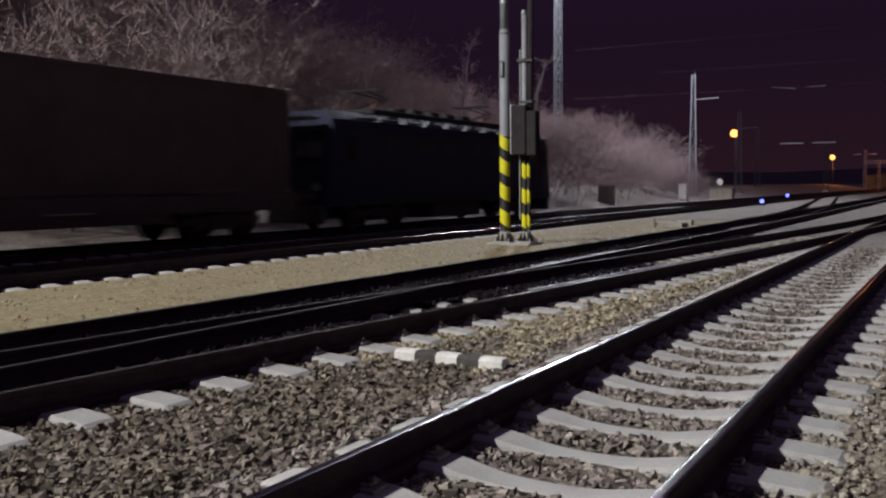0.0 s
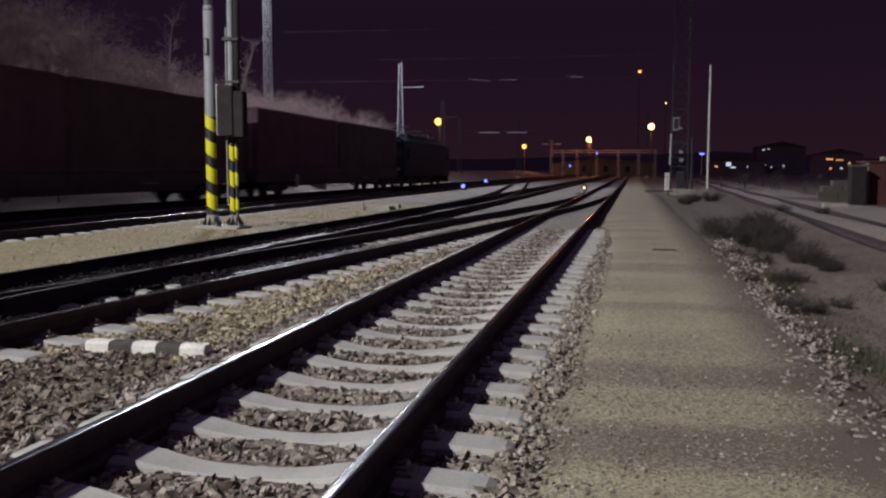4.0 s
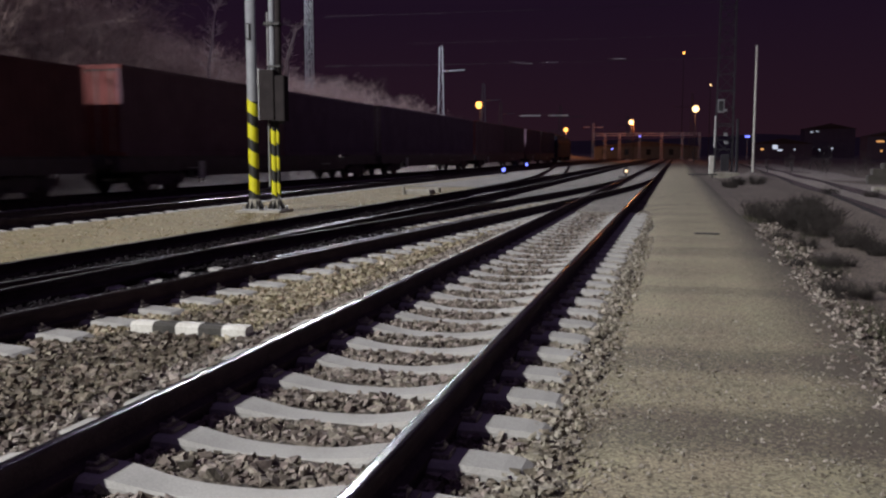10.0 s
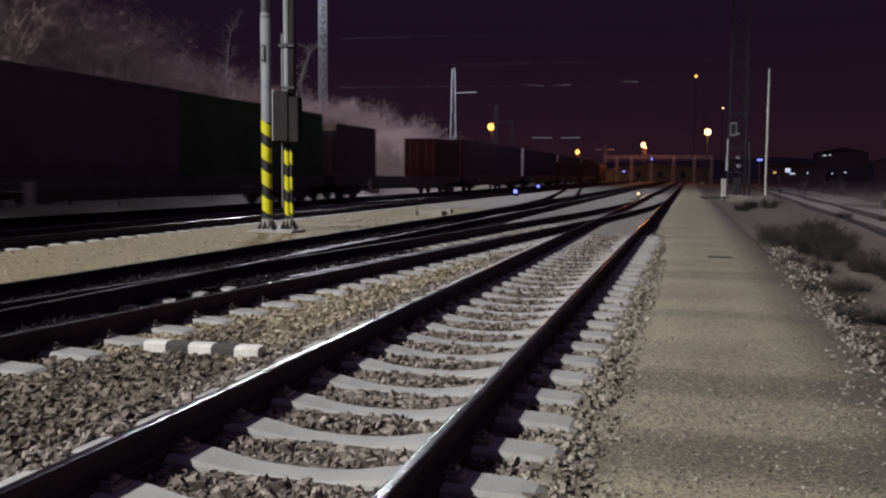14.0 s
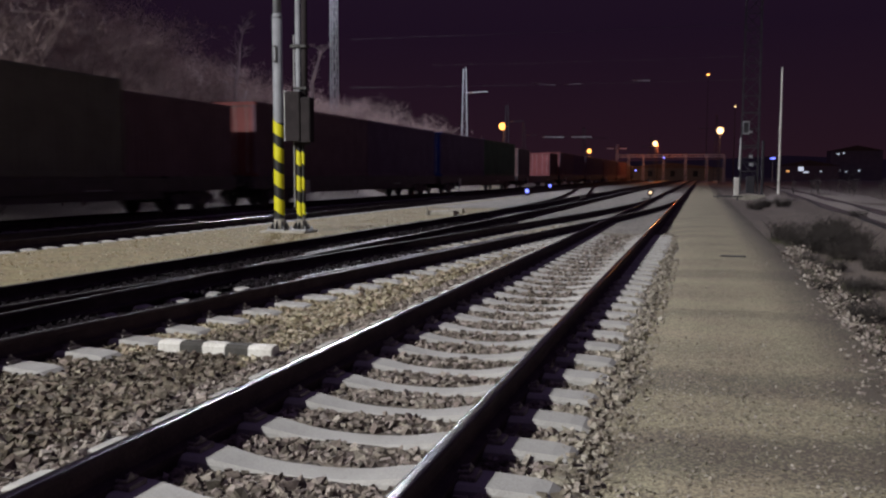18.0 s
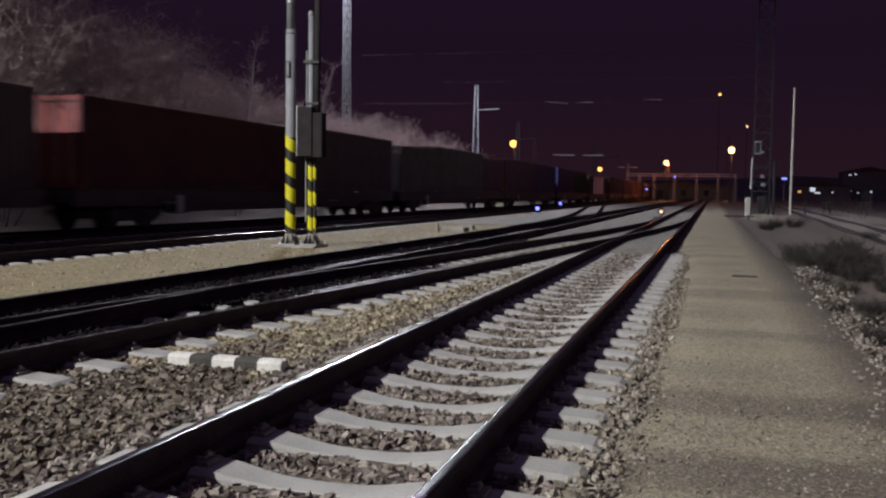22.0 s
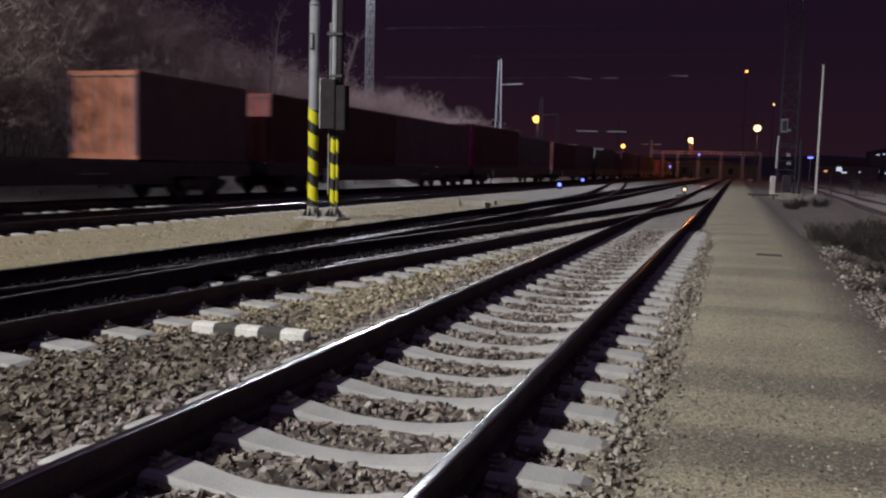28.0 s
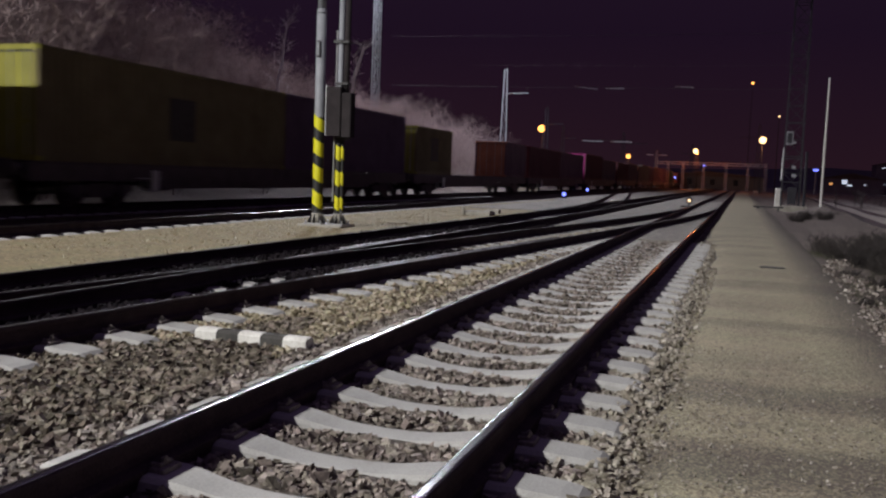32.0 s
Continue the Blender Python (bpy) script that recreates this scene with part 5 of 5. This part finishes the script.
def forked_tree(at, line, seed, label):
    """Bare tree with a pale crooked stem. line: (x, y, z, radius) along the stem."""
    rnd = random.Random(seed)
    th = thing("bare_tree", label, "tree", "pale trees on the bank", at=at)
    tr, cr = M(), M()
    for k, ((x0, y0, z0, r0), (x1, y1, z1, r1)) in enumerate(zip(line, line[1:])):
        tr.tube((x0, y0, z0), (x1, y1, z1), r0, r1, n=7, mi=1 if k == 0 else 0)
        if z1 > 4:
            for _ in range(5):
                a = rnd.uniform(0, 6.28)
                d = (0.9 * math.cos(a), 0.9 * math.sin(a), rnd.uniform(0.5, 1.2))
                f = rnd.random()
                twigs(cr, rnd, (x0 + (x1 - x0) * f, y0 + (y1 - y0) * f, z0 + (z1 - z0) * f), d, rnd.uniform(0.45, 0.85), 0.010, 2)
    tr.obj("trunk", [PALEBARK, LIMB], th)
    cr.obj("crown", [PALEBARK, PALEBARK], th)
    return th


forked_tree((-24.3, 42.0, 0.2), [(0, 0, -0.3, 0.13), (0, 0.1, 4.0, 0.11), (0.0, 0.1, 6.0, 0.075), (0, 0.55, 7.1, 0.06), (0, 0.75, 8.3, 0.03), (0, 1.3, 9.6, 0.012)], 5, "slender crooked birch with pale bark among bare bushes")
forked_tree((-24.3, 51.6, 0.2), [(0, 0, -0.3, 0.16), (0, 0.1, 5.0, 0.14), (0, 0.2, 7.2, 0.11), (0, 0.9, 8.2, 0.09), (0, 1.7, 9.4, 0.07)], 8, "lopped pale tree with a thick bare limb among the bushes")


def weed(seed):
    rnd = random.Random(seed)
    th = thing("dry_weeds", "clump of dark dry weeds on the verge", "weeds", "weeds along the verge")
    b = M()
    for i in range(44):
        a, r = rnd.uniform(0, 6.28), rnd.uniform(0, 0.30)
        p0 = Vector((r * math.cos(a), r * math.sin(a), -0.05))
        twigs(b, rnd, p0, (math.cos(a) * 0.5, math.sin(a) * 0.5, 1), rnd.uniform(0.22, 0.5), 0.006, 2, fine=2)
    b.obj("stalks", [WEED, WEED], th)
    return th


WEEDS = [weed(40 + i) for i in range(3)]
spots = [(1.98, 22.3, 0.75), (2.15, 20.8, 0.8), (2.4, 19.2, 0.75), (2.65, 18.0, 0.7), (2.9, 19.5, 0.9), (3.15, 20.3, 0.9), (2.9, 22.0, 1.0), (3.6, 27.0, 0.9), (2.95, 16.1, 0.7), (3.15, 15.6, 0.5),
         (3.2, 15.0, 0.35), (2.2, 15.8, 0.4), (2.1, 13.2, 0.4), (2.4, 13.6, 0.35), (3.4, 12.5, 0.35), (5.7, 35.7, 0.6), (7.0, 35.0, 0.6), (3.1, 46.8, 0.9), (4.0, 47.2, 0.9), (2.5, 44.0, 0.8),
         (1.72, 10.2, 0.42), (2.05, 10.5, 0.32), (1.95, 12.0, 0.3), (2.5, 11.2, 0.3), (2.75, 9.6, 0.25), (3.1, 14.9, 0.35), (1.86, 16.6, 0.4), (1.62, 12.6, 0.3), (2.2, 7.2, 0.22), (3.5, 24.5, 0.8)]
for k, (x, y, s) in enumerate(spots):
    s *= 1.1
    m = pose(x, y, shape(x, y) - 0.02, 0, 0, 47 * k)
    if k < 3:
        WEEDS[k].matrix_basis = m; WEEDS[k].scale = (s, s, s)
    else:
        copy_thing(WEEDS[k % 3], m).scale = (s, s, s * 0.9)
gb = M()
rnd = random.Random(9)
for i in range(9000):
    x, y = 1.55 + abs(rnd.gauss(0, 1.0)), rnd.uniform(3.5, 24)
    if i < 1100:
        # the thick tuft of green beside the stones
        x, y = rnd.gauss(1.88, 0.15), rnd.gauss(7.8, 0.45)
    elif noise.noise((x * 0.9, y * 0.5, 7)) < 0.05:
        continue
    z, h, a = shape(x, y) - 0.01, rnd.uniform(0.03, 0.12), rnd.uniform(0, 6.28)
    w = 0.006
    dx, dy = math.cos(a), math.sin(a)
    gb.face([(x - dx * w, y - dy * w, z), (x + dx * w, y + dy * w, z), (x + rnd.gauss(0, 0.03), y + rnd.gauss(0, 0.03), z + h)])
tagged(gb.obj("grass", GRASS), "short thin dark grass on the verge", "grass", kind="stuff")
sb = M()
for i in range(2600):
    # bleached stalks: in loose clumps on the strip, thicker along its edge
    y = rnd.uniform(7, 34)
    x = rnd.uniform(-12.4, -8.5) if i % 3 else -8.45 - abs(rnd.gauss(0, 0.35)) + 0.25 * (rnd.random() < 0.3)
    if noise.noise((x * 1.1, y * 0.7, 3)) < 0.08:
        continue
    z, h, a = shape(x, y) - 0.01, rnd.uniform(0.02, 0.09) * (1.5 if x > -8.9 else 1.0), rnd.uniform(0, 6.28)
    dx, dy = 0.007 * math.cos(a), 0.007 * math.sin(a)
    sb.face([(x - dx, y - dy, z), (x + dx, y + dy, z), (x + rnd.gauss(0, 0.04), y + rnd.gauss(0, 0.04), z + h)])
tagged(sb.obj("dry_grass", STRAW), "bleached dry grass stalks on the sandy strip", "grass", kind="stuff")
hb = M()
for i in range(130):
    y, x = rnd.uniform(70, 95), rnd.uniform(7, 60)
    twigs(hb, rnd, (x, y, -0.2), (rnd.gauss(0, 0.3), rnd.gauss(0, 0.3), 1), rnd.uniform(0.7, 1.5), 0.03, 2)
tagged(hb.obj("hedge", [WEED, WEED]), "dark low scrub beyond the siding", "scrub", kind="stuff")


# ------------------------------------------------------------------ the goods train
TX, SPEED, FLOOR = -17.92, 10.33, 1.42
MOVERS = []


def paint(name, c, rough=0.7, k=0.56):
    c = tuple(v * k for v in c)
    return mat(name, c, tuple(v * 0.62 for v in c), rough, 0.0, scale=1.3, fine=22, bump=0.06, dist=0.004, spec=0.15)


# several dark paints here double as shade colours for unlit sides
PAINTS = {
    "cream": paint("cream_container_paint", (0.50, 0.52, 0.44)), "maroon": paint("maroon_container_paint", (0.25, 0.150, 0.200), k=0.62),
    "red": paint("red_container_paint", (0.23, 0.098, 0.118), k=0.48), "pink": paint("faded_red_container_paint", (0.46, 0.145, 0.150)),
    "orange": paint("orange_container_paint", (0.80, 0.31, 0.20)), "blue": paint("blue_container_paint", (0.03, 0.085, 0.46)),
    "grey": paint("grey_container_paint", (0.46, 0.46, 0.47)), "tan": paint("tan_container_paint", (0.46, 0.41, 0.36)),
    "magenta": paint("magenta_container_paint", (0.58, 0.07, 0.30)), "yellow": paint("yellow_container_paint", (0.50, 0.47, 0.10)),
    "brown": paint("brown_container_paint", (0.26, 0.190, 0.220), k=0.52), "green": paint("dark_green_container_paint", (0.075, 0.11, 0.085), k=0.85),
    "salmon": paint("salmon_container_paint", (0.36, 0.115, 0.115)), "pale": paint("shaded_grey_container_paint", (0.38, 0.345, 0.33), k=0.42), "olive": paint("shaded_yellow_container_paint", (0.30, 0.25, 0.15), k=0.62), "mauve": paint("mauve_grey_container_paint", (0.30, 0.235, 0.255)), "rose": paint("pale_rose_container_paint", (0.52, 0.33, 0.32)), "navy": paint("dark_plum_container_paint", (0.19, 0.125, 0.215), k=0.66),
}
WORDS = {"cream": "cream", "maroon": "dark maroon", "red": "red", "pink": "faded red", "orange": "orange", "blue": "bright blue", "grey": "light grey", "tan": "tan",
         "magenta": "magenta", "yellow": "yellow", "brown": "brown", "green": "dark green", "salmon": "salmon red", "pale": "mid grey", "navy": "dark plum", "olive": "olive brown", "mauve": "mauve grey", "rose": "pale rose"}


def corrugated(b, axis, at, a0, a1, z0, z1, out):
    """Trapezoid corrugation on a wall across or along the container."""
    pitch, depth = 0.28, 0.036
    n = max(2, round((a1 - a0) / pitch))
    pts = []
    for i in range(n):
        s = a0 + (a1 - a0) * i / n
        w = (a1 - a0) / n
        pts += [(s, 0), (s + 0.26 * w, 0), (s + 0.5 * w, -depth), (s + 0.76 * w, -depth)]
    pts.append((a1, 0))
    for (s, d), (t, e) in zip(pts, pts[1:]):
        if axis == "x":
            q = [(at + out * d, s, z0), (at + out * e, t, z0), (at + out * e, t, z1), (at + out * d, s, z1)]
        else:
            q = [(s, at + out * d, z0), (t, at + out * e, z0), (t, at + out * e, z1), (s, at + out * d, z1)]
        b.face(q)


def container(front, rear, colour, high=False, side=None):
    """Shipping container; its doors are at the rear end."""
    L, h, w = front - rear, high if high > 1 else 2.90 if high else 2.59, 2.44
    size = "twenty-foot" if L < 7 else "forty-foot"
    th = thing("shipping_container", (WORDS[side] + "-in-shade, " + WORDS[colour] + "-in-light" if side else WORDS[colour]) + " corrugated steel " + size + " container on a flat wagon", "container", "containers on the train", at=(TX, rear, FLOOR))
    # doors and castings keep the lit paint, sides get the shade-dark one
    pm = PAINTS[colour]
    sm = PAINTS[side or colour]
    b = M()
    for s in (-1, 1):
        corrugated(b, "x", s * (w / 2 - 0.01), 0.12, L - 0.12, 0.14, h - 0.10, s)
    corrugated(b, "y", L - 0.03, -w / 2 + 0.1, w / 2 - 0.1, 0.14, h - 0.10, 1)
    b.face([(-w / 2 + 0.03, 0.05, h - 0.02), (w / 2 - 0.03, 0.05, h - 0.02), (w / 2 - 0.03, L - 0.05, h - 0.02), (-w / 2 + 0.03, L - 0.05, h - 0.02)])
    b.face([(-w / 2 + 0.03, 0.05, 0.05), (-w / 2 + 0.03, L - 0.05, 0.05), (w / 2 - 0.03, L - 0.05, 0.05), (w / 2 - 0.03, 0.05, 0.05)])
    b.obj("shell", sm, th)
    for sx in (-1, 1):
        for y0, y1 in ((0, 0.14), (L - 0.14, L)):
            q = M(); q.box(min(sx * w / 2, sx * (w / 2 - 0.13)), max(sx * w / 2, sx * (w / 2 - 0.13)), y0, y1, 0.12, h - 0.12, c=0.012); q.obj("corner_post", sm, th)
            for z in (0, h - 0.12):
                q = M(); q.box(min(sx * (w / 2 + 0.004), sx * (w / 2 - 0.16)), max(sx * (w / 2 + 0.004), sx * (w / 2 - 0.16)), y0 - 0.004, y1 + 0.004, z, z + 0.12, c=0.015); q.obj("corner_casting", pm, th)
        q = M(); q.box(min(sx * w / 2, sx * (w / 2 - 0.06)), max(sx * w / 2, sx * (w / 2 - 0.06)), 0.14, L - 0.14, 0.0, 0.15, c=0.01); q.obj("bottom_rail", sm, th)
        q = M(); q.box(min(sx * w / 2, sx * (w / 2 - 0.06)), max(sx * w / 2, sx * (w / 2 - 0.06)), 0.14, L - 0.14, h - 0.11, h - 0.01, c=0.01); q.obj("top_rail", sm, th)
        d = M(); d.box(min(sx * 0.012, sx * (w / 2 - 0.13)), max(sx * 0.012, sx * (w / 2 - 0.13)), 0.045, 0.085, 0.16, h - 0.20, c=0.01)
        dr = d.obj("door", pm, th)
        for bx in (0.32, 0.84):
            M().tube((sx * bx, 0.028, 0.14), (sx * bx, 0.028, h - 0.12), 0.017, n=6).obj("locking_bar", DARKSTEEL if colour == "cream" else GALV, dr)
            q = M(); q.box(sx * bx - 0.03, sx * bx + 0.14, 0.0, 0.02, 0.95, 1.0); q.obj("door_handle", pm, dr)
    for z0, z1 in ((0.0, 0.16), (h - 0.15, h - 0.01)):
        q = M(); q.box(-w / 2 + 0.13, w / 2 - 0.13, 0.02, 0.12, z0, z1, c=0.01); q.obj("end_rail", pm, th)
    M().box(-w / 2 + 0.13, w / 2 - 0.13, 0.045, 0.07, h - 0.20, h - 0.151).obj("door_seal", BLACKP, th)
    if colour == "yellow":
        M().box(w / 2 - 0.004, w / 2 + 0.004, L * 0.48 - 0.65, L * 0.48 + 0.65, 0.75, 2.05).obj("emblem_panel", DARKSTEEL, th, "dark square panel on the side")
    MOVERS.append((th, (TX, rear, FLOOR)))
    return th


def wheelset(b, y, z=TOP + 0.46):
    for s in (-1, 1):
        x = s * (G / 2)
        b.tube((x - 0.068, y, z), (x + 0.068, y, z), 0.46, n=20)
        b.tube((x - s * 0.068 - 0.012, y, z), (x - s * 0.068 + 0.012, y, z), 0.49, n=20)
        b.tube((x + s * 0.068, y, z), (x + s * 0.13, y, z), 0.12, 0.11, n=10)
    b.tube((-0.72, y, z), (0.72, y, z), 0.085, n=10)


def bogie(th, y, base=1.8):
    bg_ = M()
    for s in (-1, 1):
        x = s * 1.0
        bg_.box(x - 0.07, x + 0.07, y - base / 2 - 0.42, y + base / 2 + 0.42, 0.60, 0.80, c=0.02)
        bg_.box(x - 0.09, x + 0.09, y - 0.55, y + 0.55, 0.46, 0.88, c=0.03)
        for e in (-1, 1):
            bg_.box(x - 0.11, x + 0.11, y + e * base / 2 - 0.20, y + e * base / 2 + 0.20, 0.48, 0.84, c=0.03)
    bg_.box(-1.0, 1.0, y - 0.22, y + 0.22, 0.62, 0.95, c=0.03)
    ob = bg_.obj("bogie_frame", WAGON, th)
    for e in (-1, 1):
        w = M(); wheelset(w, y + e * base / 2); w.obj("wheelset", WHEEL, ob)
    return ob


def buffers(th, y, way, z=1.06 + TOP):
    for s in (-1, 1):
        b = M()
        b.tube((s * 0.875, y, z), (s * 0.875, y + way * 0.42, z), 0.11, n=12)
        b.tube((s * 0.875, y + way * 0.42, z), (s * 0.875, y + way * 0.47, z), 0.23, 0.22, n=16)
        b.obj("buffer", WAGON, th)


def flat_wagon(front, rear):
    """Long container flat wagon: two load platforms on two bogies."""
    L = front - rear
    th = thing("flat_wagon", "dark long container flat wagon on two bogies", "wagon", "wagons of the train", at=(TX, rear, 0))
    mid = L / 2
    for y0, y1 in ((-0.25, mid - 0.006), (mid + 0.006, L + 0.25)):
        for s in (-1, 1):
            x, b = s * 1.12, M()
            b.box(x - 0.10, x + 0.10, y0, y1, 0.92, 1.36, c=0.02)
            b.obj("side_sill", WAGON, th)
            M().box(x - 0.07, x + 0.07, y0 + (4.6 if y0 < 0 else 0), y1 - (4.6 if y0 > 0 else 0), 0.70, 0.917).obj("lower_sill", WAGON, th)
            for a, c in ((y0, y0 + 6.4), (y0 + 8.2, y1)) if y0 > 0 else ((y0, y1),):
                M().box(x - 0.06, x + 0.06, a, c, 1.363, 1.412).obj("load_ledge", WAGON, th)
        for k in range(7):
            y = y0 + 0.1 + (y1 - y0 - 0.5) * k / 6
            M().box(-1.018, 1.018, y, y + 0.28, 1.06, 1.34).obj("crossbeam", WAGON, th)
        M().box(-0.18, 0.18, y0 + 0.2, y1 - 0.2, 0.92, 1.058).obj("centre_sill", WAGON, th)
        for s in (-1, 1):
            for k in range(4):
                y = y0 + 0.4 + (y1 - y0 - 1.0) * k / 3
                q = M(); q.box(s * 1.13 - 0.09, s * 1.13 + 0.09, y, y + 0.2, 1.36, 1.415, c=0.01); q.obj("container_spigot", WAGON, th)
            q = M(); q.tube((s * 1.24, y0 + 4, 1.0), (s * 1.24, y0 + 5.1, 1.0), 0.02, n=6); q.obj("grab_rail", GALV, th)
    b = M(); b.box(0.80, 1.27, 4.45, 4.75, 0.62, 1.24, c=0.03); b.obj("brake_box", PALESTEEL, th, "pale brake equipment box under the frame")
    b = M(); b.tube((-0.3, 6.0, 0.78), (-0.3, 7.2, 0.78), 0.20, n=12); b.obj("brake_tank", WAGON, th)
    for y in (2.45, L - 2.45):
        bogie(th, y)
    buffers(th, -0.25, -1); buffers(th, L + 0.25, 1)
    MOVERS.append((th, (TX, rear, 0)))
    return th


def locomotive(front, rear):
    L = front - rear
    th = thing("locomotive", "dark blue electric locomotive with grey roof equipment", "locomotive", at=(TX, rear, 0))
    w = 1.48
    prof = [(-w, 0.98), (w, 0.98), (w, 3.25), (w - 0.10, 3.62), (w - 0.45, 3.92), (-w + 0.45, 3.92), (-w + 0.10, 3.62), (-w, 3.25)]
    b = M()

    def row(y, lo, k):
        return lambda u, z: (u * k, y + (lo * max(0, z - 2.3) if z > 2.3 else 0), z)
    b.sweep(prof, [row(0.0, 0.32, 0.95), row(0.9, 0.05, 1), row(L - 0.9, -0.05, 1), row(L, -0.32, 0.95)])
    b.obj("body", LOCO, th)
    for s in (-1, 1):
        for y in (0.75, L - 1.45):
            M().box(min(s * w, s * (w + 0.012)), max(s * w, s * (w + 0.012)), y, y + 0.7, 2.35, 3.1).obj("cab_window", GLASS, th)
        for k in range(6):
            y = 3.2 + (L - 7.4) * k / 5
            M().box(min(s * (w + 0.001), s * (w + 0.02)), max(s * (w + 0.001), s * (w + 0.02)), y, y + 1.0, 2.75, 3.15).obj("side_louvre", LOCODARK, th)
        q = M(); q.box(min(s * w, s * (w + 0.014)), max(s * w, s * (w + 0.014)), 1.8, L - 1.8, 1.30, 1.42); q.obj("side_stripe", LOCO, th)
        for k in range(9):
            y = 2.4 + (L - 4.8) * k / 8
            q = M()
            for j in range(3):
                q.box(s * 1.22 - 0.04, s * 1.22 + 0.04, y - 0.55, y + 0.45, 3.72 + 0.08 * j, 3.75 + 0.08 * j)
            q.obj("roof_louvre", LOCODARK, th)
    for y, e in ((0.0, -1), (L, 1)):
        for s in (-1, 1):
            q = M()
            yy = y + e * 0.02
            q.face([(s * 0.1, yy - e * 0.06, 2.45), (s * 1.2, yy - e * 0.06, 2.45), (s * 1.12, yy - e * 0.31, 3.25), (s * 0.1, yy - e * 0.31, 3.25)][::s * e])
            q.obj("windscreen", GLASS, th)
            M().tube((s * 1.0, y, 1.55), (s * 1.0, y + e * 0.06, 1.55), 0.13, n=12).obj("headlight", GALV, th)
        q = M(); q.box(-1.15, 1.15, y - 0.55 if e < 0 else y - 0.05, y + 0.05 if e < 0 else y + 0.55, 3.58, 3.66, c=0.02); q.obj("cab_visor", LOCOGREY, th, "grey visor above the cab windows")
        q = M(); q.box(-1.10, 1.10, y - e * -0.052 - 0.01, y - e * -0.052 + 0.01, 3.60, 3.64); q.obj("visor_edge", PALESTEEL, th)
        q = M(); q.box(-1.3, 1.3, y - 0.12, y + 0.12, 0.45, 0.98, c=0.04); q.obj("buffer_beam", WAGON, th)
        buffers(th, y, e)
    q = M(); q.box(-0.95, 0.95, 3.0, L - 3.0, 3.92, 4.12, c=0.04); q.obj("roof_hatch", LOCODARK, th)
    for y in (4.2, L - 4.2):
        for s in (-1, 1):
            M().tube((s * 0.5, y - 0.6, 4.15), (s * 0.12, y + 0.9, 4.62), 0.03, n=6).obj("pantograph_lower_arm", LOCODARK, th)
            M().tube((s * 0.12, y + 0.9, 4.62), (s * 0.3, y - 0.7, 4.80), 0.025, n=6).obj("pantograph_upper_arm", LOCODARK, th)
        for k, z in ((-0.7, 0.85), (-0.4, 0.75)):
            M().tube((-z, y + k, 4.82), (z, y + k, 4.82), 0.033, n=6).obj("contact_strip", LOCODARK, th)
        for s in (-1, 1):
            for k in (-0.6, 0.9):
                M().tube((s * 0.6, y + k, 4.10), (s * 0.6, y + k, 4.38), 0.08, 0.05, n=8).obj("insulator", PORCELAIN, th)
    for k in range(5):
        q = M(); q.box(-0.35, 0.35, 5.2 + 1.2 * k, 5.9 + 1.2 * k, 4.12, 4.36, c=0.04); q.obj("roof_box", LOCODARK, th)
    for y in (3.2, L - 3.2):
        bogie(th, y, 2.6)
    q = M(); q.box(-1.2, 1.2, L / 2 - 1.8, L / 2 + 1.8, 0.42, 0.98, c=0.05); q.obj("transformer_tank", WAGON, th)
    MOVERS.append((th, (TX, rear, 0)))
    return th


locomotive(36.6, 20.4)
WAGONS = [(19.0, -4.5), (-6.1, -30.0), (-31.5, -54.75), (-56.4, -79.65), (-81.4, -105.0), (-106.6, -130.3), (-131.9, -155.55),
          (-157.3, -181.5), (-183.1, -207.3), (-209.0, -233.4), (-235.1, -260.3), (-262.0, -286.75), (-288.5, -313.35), (-315.0, -339.5)]
for f, r in WAGONS:
    flat_wagon(f, r)
# the unlit sides' shade is painted in: darker side colours for brighter-doored containers
SIDE_SHADE = {"pink": "red", "red": "maroon", "salmon": "maroon", "grey": "pale", "tan": "pale", "cream": "brown", "yellow": "olive", "blue": "navy", "magenta": "red", "orange": "maroon", "mauve": "navy", "rose": "brown"}
LOAD = [(19.0, 6.75, "cream", True), (6.2, -4.5, "maroon", True), (-6.1, -18.0, "brown", True), (-18.1, -30.0, "salmon", True),
        (-31.5, -43.0, "navy", True), (-43.1, -54.75, "mauve", True), (-56.4, -68.0, "navy", 2.84), (-68.1, -79.65, "salmon", 2.84),
        (-81.4, -87.07, "pink", False), (-99.4, -105.0, "rose", False), (-106.6, -118.4, "green", True), (-118.5, -130.3, "blue", True),
        (-131.9, -143.6, "navy", True), (-143.7, -155.55, "salmon", True), (-157.3, -163.5, "maroon", False), (-163.6, -175.2, "tan", True),
        (-175.3, -181.5, "grey", False), (-183.1, -195.0, "brown", 2.76), (-195.1, -207.3, "pink", False), (-209.0, -221.2, "brown", False),
        (-221.3, -233.4, "magenta", True), (-235.1, -247.6, "red", False), (-247.7, -260.3, "pink", False), (-262.0, -268.0, "orange", False),
        (-280.8, -286.75, "yellow", False), (-288.5, -300.9, "navy", True), (-301.0, -313.35, "yellow", True), (-315.0, -327.2, "brown", True), (-327.3, -339.5, "green", False)]
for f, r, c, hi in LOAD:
    container(f, r, c, hi, SIDE_SHADE.get(c))


def motions():
    """The train rolls away along its straight track at an even pace."""
    for th, (x, y, z) in MOVERS:
        walk(th, [(t, pose(x, y + SPEED * t, z)) for t in (0.0, 0.1, 1.0, 8.0, 16.0, 24.0, 31.0, 31.9, 32.0)])


motions()
